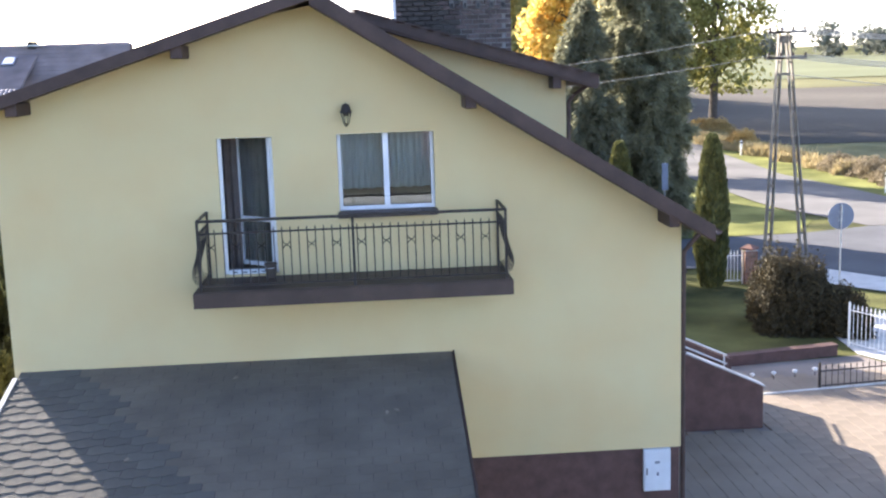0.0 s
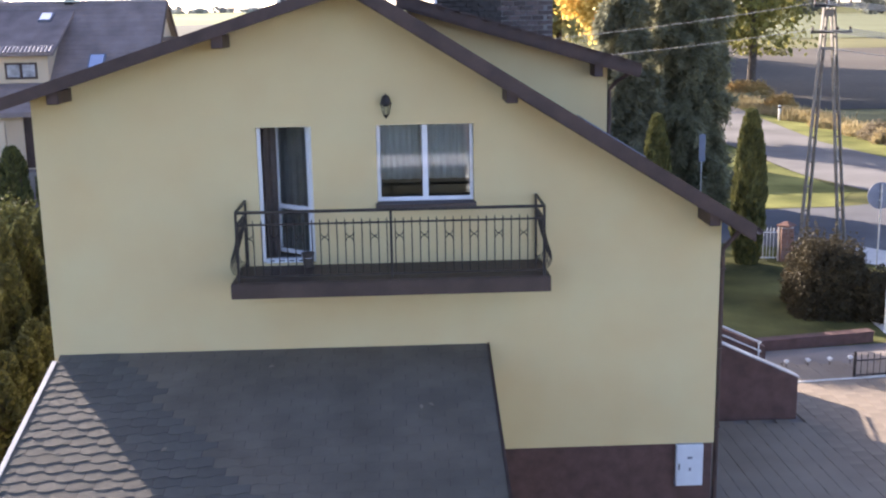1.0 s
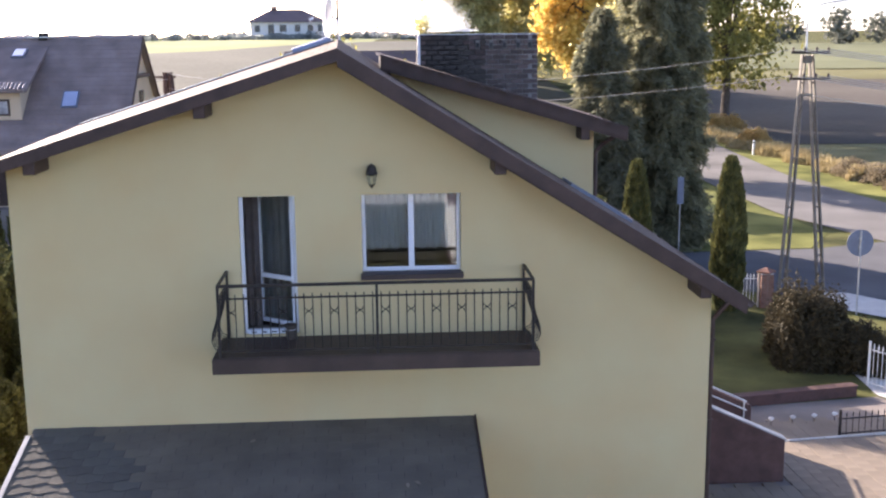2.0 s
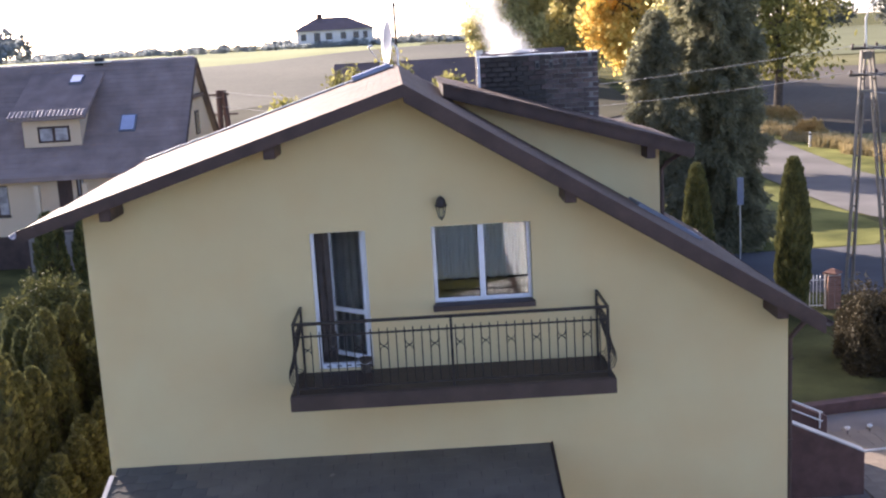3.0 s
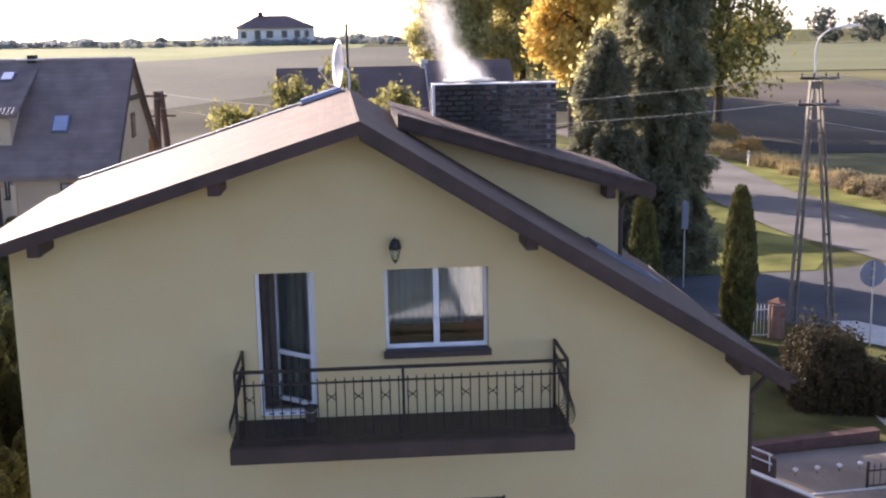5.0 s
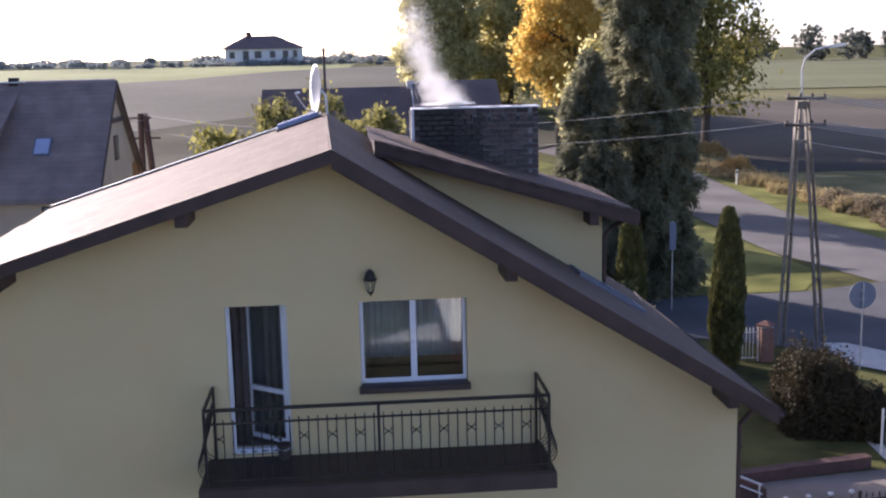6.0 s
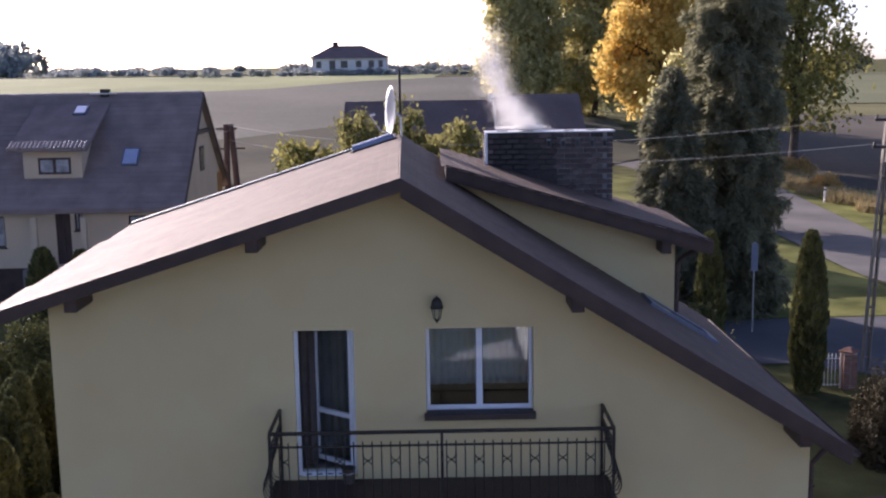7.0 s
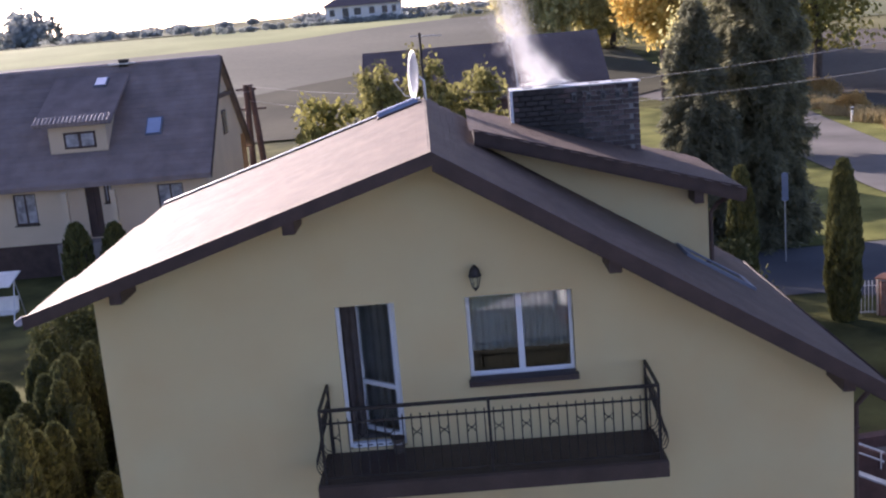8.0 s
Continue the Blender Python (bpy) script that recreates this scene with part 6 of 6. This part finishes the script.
for x, y, ht, rx, sd in ((-3.9, 38.0, 9.2, 1.9, 32), (-1.4, 38.6, 9.3, 2.0, 33), (1.2, 39.5, 8.7, 2.0, 34)):
    broadleaf("fruit tree with olive and yellow leaves beyond the roof", (x, y), ht, (rx, 2.0), 1.6, 8000, L_FRUIT, sd, 0.11, 16, 0.12, clusters=210)
# Mostly hidden tree, added for the shadow bands it throws across the road.
broadleaf("olive maple added behind the tall spruce to shade the road", (18.4, 64), 12.0, (3.2, 3.0), 1.5, 14000, L_OLIVE, 41, 0.16, 18, 0.2, clusters=220)
# Trees hidden by the house, added to put lawn and planter in shade.
for x, y, ht, sd in ((2.6, 17.6, 5.2, 35), (4.3, 17.0, 5.0, 36), (5.8, 16.6, 4.3, 37), (7.3, 16.4, 2.7, 38), (8.2, 17.4, 2.2, 39), (4.4, 21.4, 4.6, 45), (5.2, 18.8, 4.2, 47), (6.2, 20.8, 4.2, 46), (6.2, 24.0, 4.2, 48), (7.6, 22.6, 3.6, 49), (4.8, 26.2, 4.8, 50), (8.6, 20.4, 2.6, 57)):
    broadleaf("unseen low tree added behind the house to shade the lawn", (x, y), ht, (1.4, 1.3), 0.4, 6500, L_THUJA, sd, 0.08, 14, 0.1, clusters=150)

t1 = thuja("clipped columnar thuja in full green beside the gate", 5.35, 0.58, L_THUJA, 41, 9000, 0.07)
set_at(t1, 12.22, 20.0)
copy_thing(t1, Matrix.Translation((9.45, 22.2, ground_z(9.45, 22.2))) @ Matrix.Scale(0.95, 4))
hedge = "thujas along the left side"
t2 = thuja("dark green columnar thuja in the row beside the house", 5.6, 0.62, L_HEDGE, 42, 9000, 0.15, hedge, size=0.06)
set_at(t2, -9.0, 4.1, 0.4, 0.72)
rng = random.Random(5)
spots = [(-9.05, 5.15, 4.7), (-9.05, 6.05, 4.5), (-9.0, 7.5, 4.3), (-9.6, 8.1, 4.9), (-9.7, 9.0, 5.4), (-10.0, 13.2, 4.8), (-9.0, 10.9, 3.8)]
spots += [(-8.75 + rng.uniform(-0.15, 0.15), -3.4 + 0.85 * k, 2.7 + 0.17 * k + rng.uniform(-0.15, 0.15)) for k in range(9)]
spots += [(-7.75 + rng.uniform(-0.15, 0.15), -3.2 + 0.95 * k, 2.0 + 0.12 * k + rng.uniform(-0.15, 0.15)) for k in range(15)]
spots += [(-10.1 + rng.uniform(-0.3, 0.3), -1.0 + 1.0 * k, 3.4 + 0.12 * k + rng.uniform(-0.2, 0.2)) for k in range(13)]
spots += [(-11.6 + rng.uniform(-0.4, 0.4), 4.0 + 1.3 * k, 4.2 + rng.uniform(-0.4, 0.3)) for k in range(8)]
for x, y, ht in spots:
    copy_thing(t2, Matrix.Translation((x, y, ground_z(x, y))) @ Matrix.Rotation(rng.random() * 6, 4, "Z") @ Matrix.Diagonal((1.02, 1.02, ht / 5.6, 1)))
t3 = thuja("small dark thuja near the cream house", 3.4, 0.75, L_THUJA, 43, 2500, 0.1, "thujas near the cream house", size=0.09)
set_at(t3, -17.6, 33.0)
copy_thing(t3, Matrix.Translation((-16.0, 33.4, ground_z(-16, 33.4))) @ Matrix.Scale(0.95, 4))
shrub("shrub", "dense olive-green shrub beyond the thuja row", (-13.4, 20.0), (1.7, 1.4, 3.0), L_THUJA, 51, 18000, 0.06, clusters=220)
for x, y, sx, sy, sz, sd in ((11.85, 12.75, 0.6, 0.85, 2.25, 52), (12.35, 12.7, 0.6, 0.9, 2.25, 69), (12.85, 12.6, 0.65, 0.9, 2.1, 53), (13.4, 12.1, 0.6, 0.8, 1.5, 54), (13.75, 11.7, 0.45, 0.7, 1.2, 58), (12.3, 14.2, 0.75, 0.9, 2.2, 55), (12.9, 14.0, 0.75, 0.9, 1.95, 56)):
    shrub("shrub", "dark rusty hedge shrub beside the gate pillar", (x, y), (sx, sy, sz), L_RUST, sd, 14000, 0.042, clusters=240)

# dry grass and weeds along the road
rng = np.random.default_rng(61)
n = 26000
f = rng.random(n)
gy = 56 + 44 * f
gx = 32.0 + 0.7 * np.sin(gy * 0.13) + np.abs(rng.normal(size=n)) * 1.3 + 0.5 * np.sin(gy * 1.1)
gz = np.array([ground_z(a, b) for a, b in zip(gx, gy)])
hh = (0.15 + 0.35 * rng.random(n)) * (0.75 + 0.35 * np.sin(gx * 2.1 + gy * 0.9) + 0.25 * np.sin(gy * 0.37))
al = np.stack((rng.normal(size=n) * 0.14, rng.normal(size=n) * 0.14, hh), 1)
ac = np.stack((0.025 + 0.025 * rng.random(n), 0.02 * rng.normal(size=n), 0 * f), 1)
tagged(blades("dry_grass", np.stack((gx, gy, gz + hh * 0.9), 1), al, ac, L_DRY, None), "tall dry yellow grass along the roadside", "grass", kind="stuff")
for x, y, sx, sy, sz, sd in ((33.4, 58, 1.3, 2.4, 1.3, 62), (34.0, 54, 1.4, 2.4, 1.5, 63), (33.6, 50, 1.3, 2.2, 1.2, 65), (35.4, 47, 1.6, 2.4, 1.4, 66), (36.5, 52, 1.8, 2.6, 1.3, 67)):
    shrub("shrub", "low grey-brown weeds on the road verge", (x, y), (sx, sy, sz), L_WEED, sd, 7000, 0.07, clusters=160)
shrub("shrub", "ochre bushes at the foot of the roadside maple", (34.5, 92), (2.6, 2.4, 1.9), L_OCHRE, 64, 8000, 0.1, clusters=140)
shrub("shrub", "rusty bushes between the maple and the marker post", (33.8, 80), (1.6, 2.2, 1.7), L_OCHRE, 68, 6000, 0.08, clusters=120)


def far_wood(name, label, spots, size, height, material, seed, n=40):
    """A distant line of trees and bushes in one mesh."""
    rng = np.random.default_rng(seed)
    n *= 3
    cen = []
    for x, y in spots:
        w = size * (0.6 + 0.8 * rng.random())
        ht = height * (0.5 + 0.8 * rng.random())
        c = unit(n, rng) * (0.4 + 0.6 * rng.random((n, 1))) * np.array((w * 0.55, w * 0.4, ht * 0.5))
        c[:, 2] += ht * 0.5
        c += np.array((x, y, ground_z(x, y)))
        cen.append(c)
    cen = np.concatenate(cen)
    a, b = unit(len(cen), rng), unit(len(cen), rng)
    s = size * 0.085 * (0.6 + 0.8 * rng.random((len(cen), 1)))
    tagged(blades(name, cen, a * s, np.cross(a, b) * s, material, None), label, "trees", kind="stuff")


rng = random.Random(9)
far_wood("far_hedge", "hedges and bushes round the white house on the hill, paled for haze", [(-58 + k * 1.7 + rng.uniform(-1, 1), 246 + rng.uniform(-4, 4)) for k in range(18)] + [(-28 + k * 2.2, 246 + rng.uniform(-2, 2)) for k in range(17)], 2.6, 1.7, L_FAR, 71, 60)
far_wood("far_hedge", "small dark conifers beside the white house", [(-6 + k * 2.4, 252) for k in range(6)], 1.6, 4.0, L_SPRUCE, 72, 50)
far_wood("far_wood", "distant clump of trees on the plain, paled for haze", [(-190 + rng.uniform(-28, 28), 430 + rng.uniform(-20, 20)) for k in range(34)], 12, 13, L_FAR, 73, 70)
far_wood("far_wood", "distant clump of trees on the plain, paled for haze", [(rng.uniform(-900, 120), 1100 + rng.uniform(-200, 500)) for k in range(80)], 24, 9, L_FAR, 74, 60)
far_wood("far_wood", "distant tree line behind the right-hand fields", [(250 + k * 16 + rng.uniform(-8, 8), 760 + rng.uniform(-40, 40)) for k in range(50)], 18, 20, L_FARDARK, 75, 110)


# ---- single pieces: chimney bricks, annex shingles, pavers ----
bm = bmesh.new()
box(bm, -0.113, 0.113, -0.05, 0.012, -0.038, 0.038, 0.004)
brick_me = bpy.data.meshes.new("brick")
bm.to_mesh(brick_me)
bm.free()
brick_me.materials.append(M_BRICK)
soot_me = brick_me.copy()
soot_me.materials[0] = M_SOOTBRICK
rng = random.Random(3)
rows = int((CZ1 - 7.6) / 0.1)
for r in range(rows):
    z = CZ1 - 0.06 - r * 0.1
    off = 0.125 if r % 2 else 0.0
    k = 0
    x = CX0 + 0.125 + off
    while x < CX1 - 0.08:
        if z > dormer_z(x) - 0.15:
            b = hang(new("brick", soot_me if x + rng.uniform(-0.35, 0.35) < CX0 + 1.15 else brick_me), CHIMNEY)
            b.matrix_basis = Matrix.Translation((x, CY0 + rng.uniform(-0.004, 0.004), z)) @ Matrix.Rotation(rng.uniform(-0.02, 0.02), 4, "Y")
        x += 0.25
        k += 1
    ends = [(CX1 - 0.07, 0.45)] if not r % 2 else [(CX0 + 0.065, 0.5), (CX1 - 0.09, 0.65)]
    for x, w in ends:
        if z > dormer_z(x) - 0.15:
            b = hang(new("brick", brick_me), CHIMNEY)
            b.matrix_basis = Matrix.Translation((x, CY0, z)) @ Matrix.Diagonal((w, 1, 1, 1))
    for y in (CY0 + 0.14, CY0 + 0.4):
        if z > dormer_z(CX0) - 0.1:
            b = hang(new("brick", soot_me), CHIMNEY)
            b.matrix_basis = Matrix.Translation((CX0, y + (0.06 if r % 2 else 0), z)) @ Matrix.Rotation(-math.pi / 2, 4, "Z")

SD = 0.205
upA = Vector((0, 1, AS)).normalized()
outA = Vector((0, -AS, 1)).normalized()


def wavy_tab(w, d, thick):
    """A thick laminated shingle whose lower edge swings up to one side."""
    low = [(-0.5, 0.10), (-0.36, 0.0), (-0.18, -0.02), (0.02, 0.06), (0.2, 0.2), (0.36, 0.27), (0.5, 0.27)]
    bm = bmesh.new()
    a = [bm.verts.new((x * w, y * d, thick * (1 - 0.5 * abs(x + 0.2)))) for x, y in low] + [bm.verts.new((w * 0.5, d * 1.3, 0.001)), bm.verts.new((-w * 0.5, d * 1.3, 0.001))]
    b = [bm.verts.new((x * w, y * d, 0.0)) for x, y in low]
    bm.faces.new(a)
    for i in range(6):
        bm.faces.new((b[i], b[i + 1], a[i + 1], a[i]))
    return bm


ROW = 18
SW = (AX1 - AX0 - 0.02) / ROW


def annex_frame(i, j):
    """Pose of tab i in course j; every other course starts and ends with a half tab."""
    odd = j % 2
    half = odd and i in (0, ROW)
    x = AX0 + 0.01 + ((0.25 if i == 0 else ROW - 0.25) if half else i + (0 if odd else 0.5)) * SW
    o = Vector((x, AY, AZ + AS * AY)) + upA * (j * SD)
    rot = Matrix((Vector((1, 0, 0)), upA, outA)).transposed().to_4x4()
    return rot @ Matrix.Diagonal((0.5 if half else 1.0, 1, 1, 1)), o


bm = wavy_tab(SW * 0.985, SD, 0.015)
bmesh.ops.recalc_face_normals(bm, faces=bm.faces[:])
tab_me = bpy.data.meshes.new("shingle")
bm.to_mesh(tab_me)
bm.free()
tab_me.materials.append(M_SHINGLE_SUN)
count = 0
placed = set()
for j in range(int(-AY / upA.y / SD), -1, -1):
    for i in range(ROW + j % 2):
        rot, o = annex_frame(i, j)
        # tabs left of the house's shadow edge take the sunlit tone
        if -4.3 < o.y < -0.18 and o.x < -5.45 + 0.72 * (-o.y) + 0.75 and count < 300:
            b = hang(new("shingle", tab_me), AROOF)
            b.matrix_basis = Matrix.Translation(o + outA * rng.uniform(0, 0.006)) @ rot @ Matrix.Rotation(rng.uniform(-0.02, 0.02), 4, "Z")
            placed.add((i, j))
            count += 1
verts, faces = [], []
base = [v.co.copy() for v in tab_me.vertices]
fcs = [list(p.vertices) for p in tab_me.polygons]
# the remaining tabs are flattened and take the shaded tone
for j in range(int(-AY / upA.y / SD)):
    for i in range(ROW + j % 2):
        rot, o = annex_frame(i, j)
        if o.y > -0.18 or (i, j) in placed:
            continue
        n = len(verts)
        verts += [tuple(o + rot.to_3x3() @ Vector((p.x, p.y, p.z * 0.6))) for p in base]
        faces += [[n + k for k in f] for f in fcs]
me = bpy.data.meshes.new("shingles")
me.from_pydata(verts, [], faces)
me.materials.append(M_SHINGLE_SHADE)
tagged(hang(new("shingles", me), AROOF), kind="stuff")

# driveway pavers, joined, with the nearest as pieces
verts, faces = [], []
PW, PL = 0.30, 0.42
driveway = bpy.data.objects["ground_driveway"]
bm = bmesh.new()
box(bm, -PW / 2 + 0.003, PW / 2 - 0.003, -PL / 2 + 0.003, PL / 2 - 0.003, -0.03, 0.03, 0.005)
pav_me = bpy.data.meshes.new("paver")
bm.to_mesh(pav_me)
bm.free()
pav_me.materials.append(M_PAVER)
pb = [v.co.copy() for v in pav_me.vertices]
pf = [list(p.vertices) for p in pav_me.polygons]
count = 0
for i in range(-2, 34):
    for j in range(-14, 19):
        x, y = 5.6 + i * PW, j * PL + (0.21 if i % 2 else 0)
        if not (5.5 < x < 15.2 - 0.28 * max(0, y) and -6 < y < 8.7) or (x < 8.6 and 3.9 < y):
            continue
        z = ground_z(x, y) + 0.025 + rng.uniform(0, 0.006)
        if count < 300 and 8.4 < x < 13.5 and 0.6 < y < 6.2:
            b = hang(new("paver", pav_me), driveway)
            b.matrix_basis = Matrix.Translation((x, y, z))
            count += 1
        else:
            n = len(verts)
            verts += [(x + p.x, y + p.y, z + p.z) for p in pb]
            faces += [[n + k for k in f] for f in pf]
me = bpy.data.meshes.new("pavers")
me.from_pydata(verts, [], faces)
me.materials.append(M_PAVER)
tagged(hang(new("pavers", me), driveway), kind="stuff")
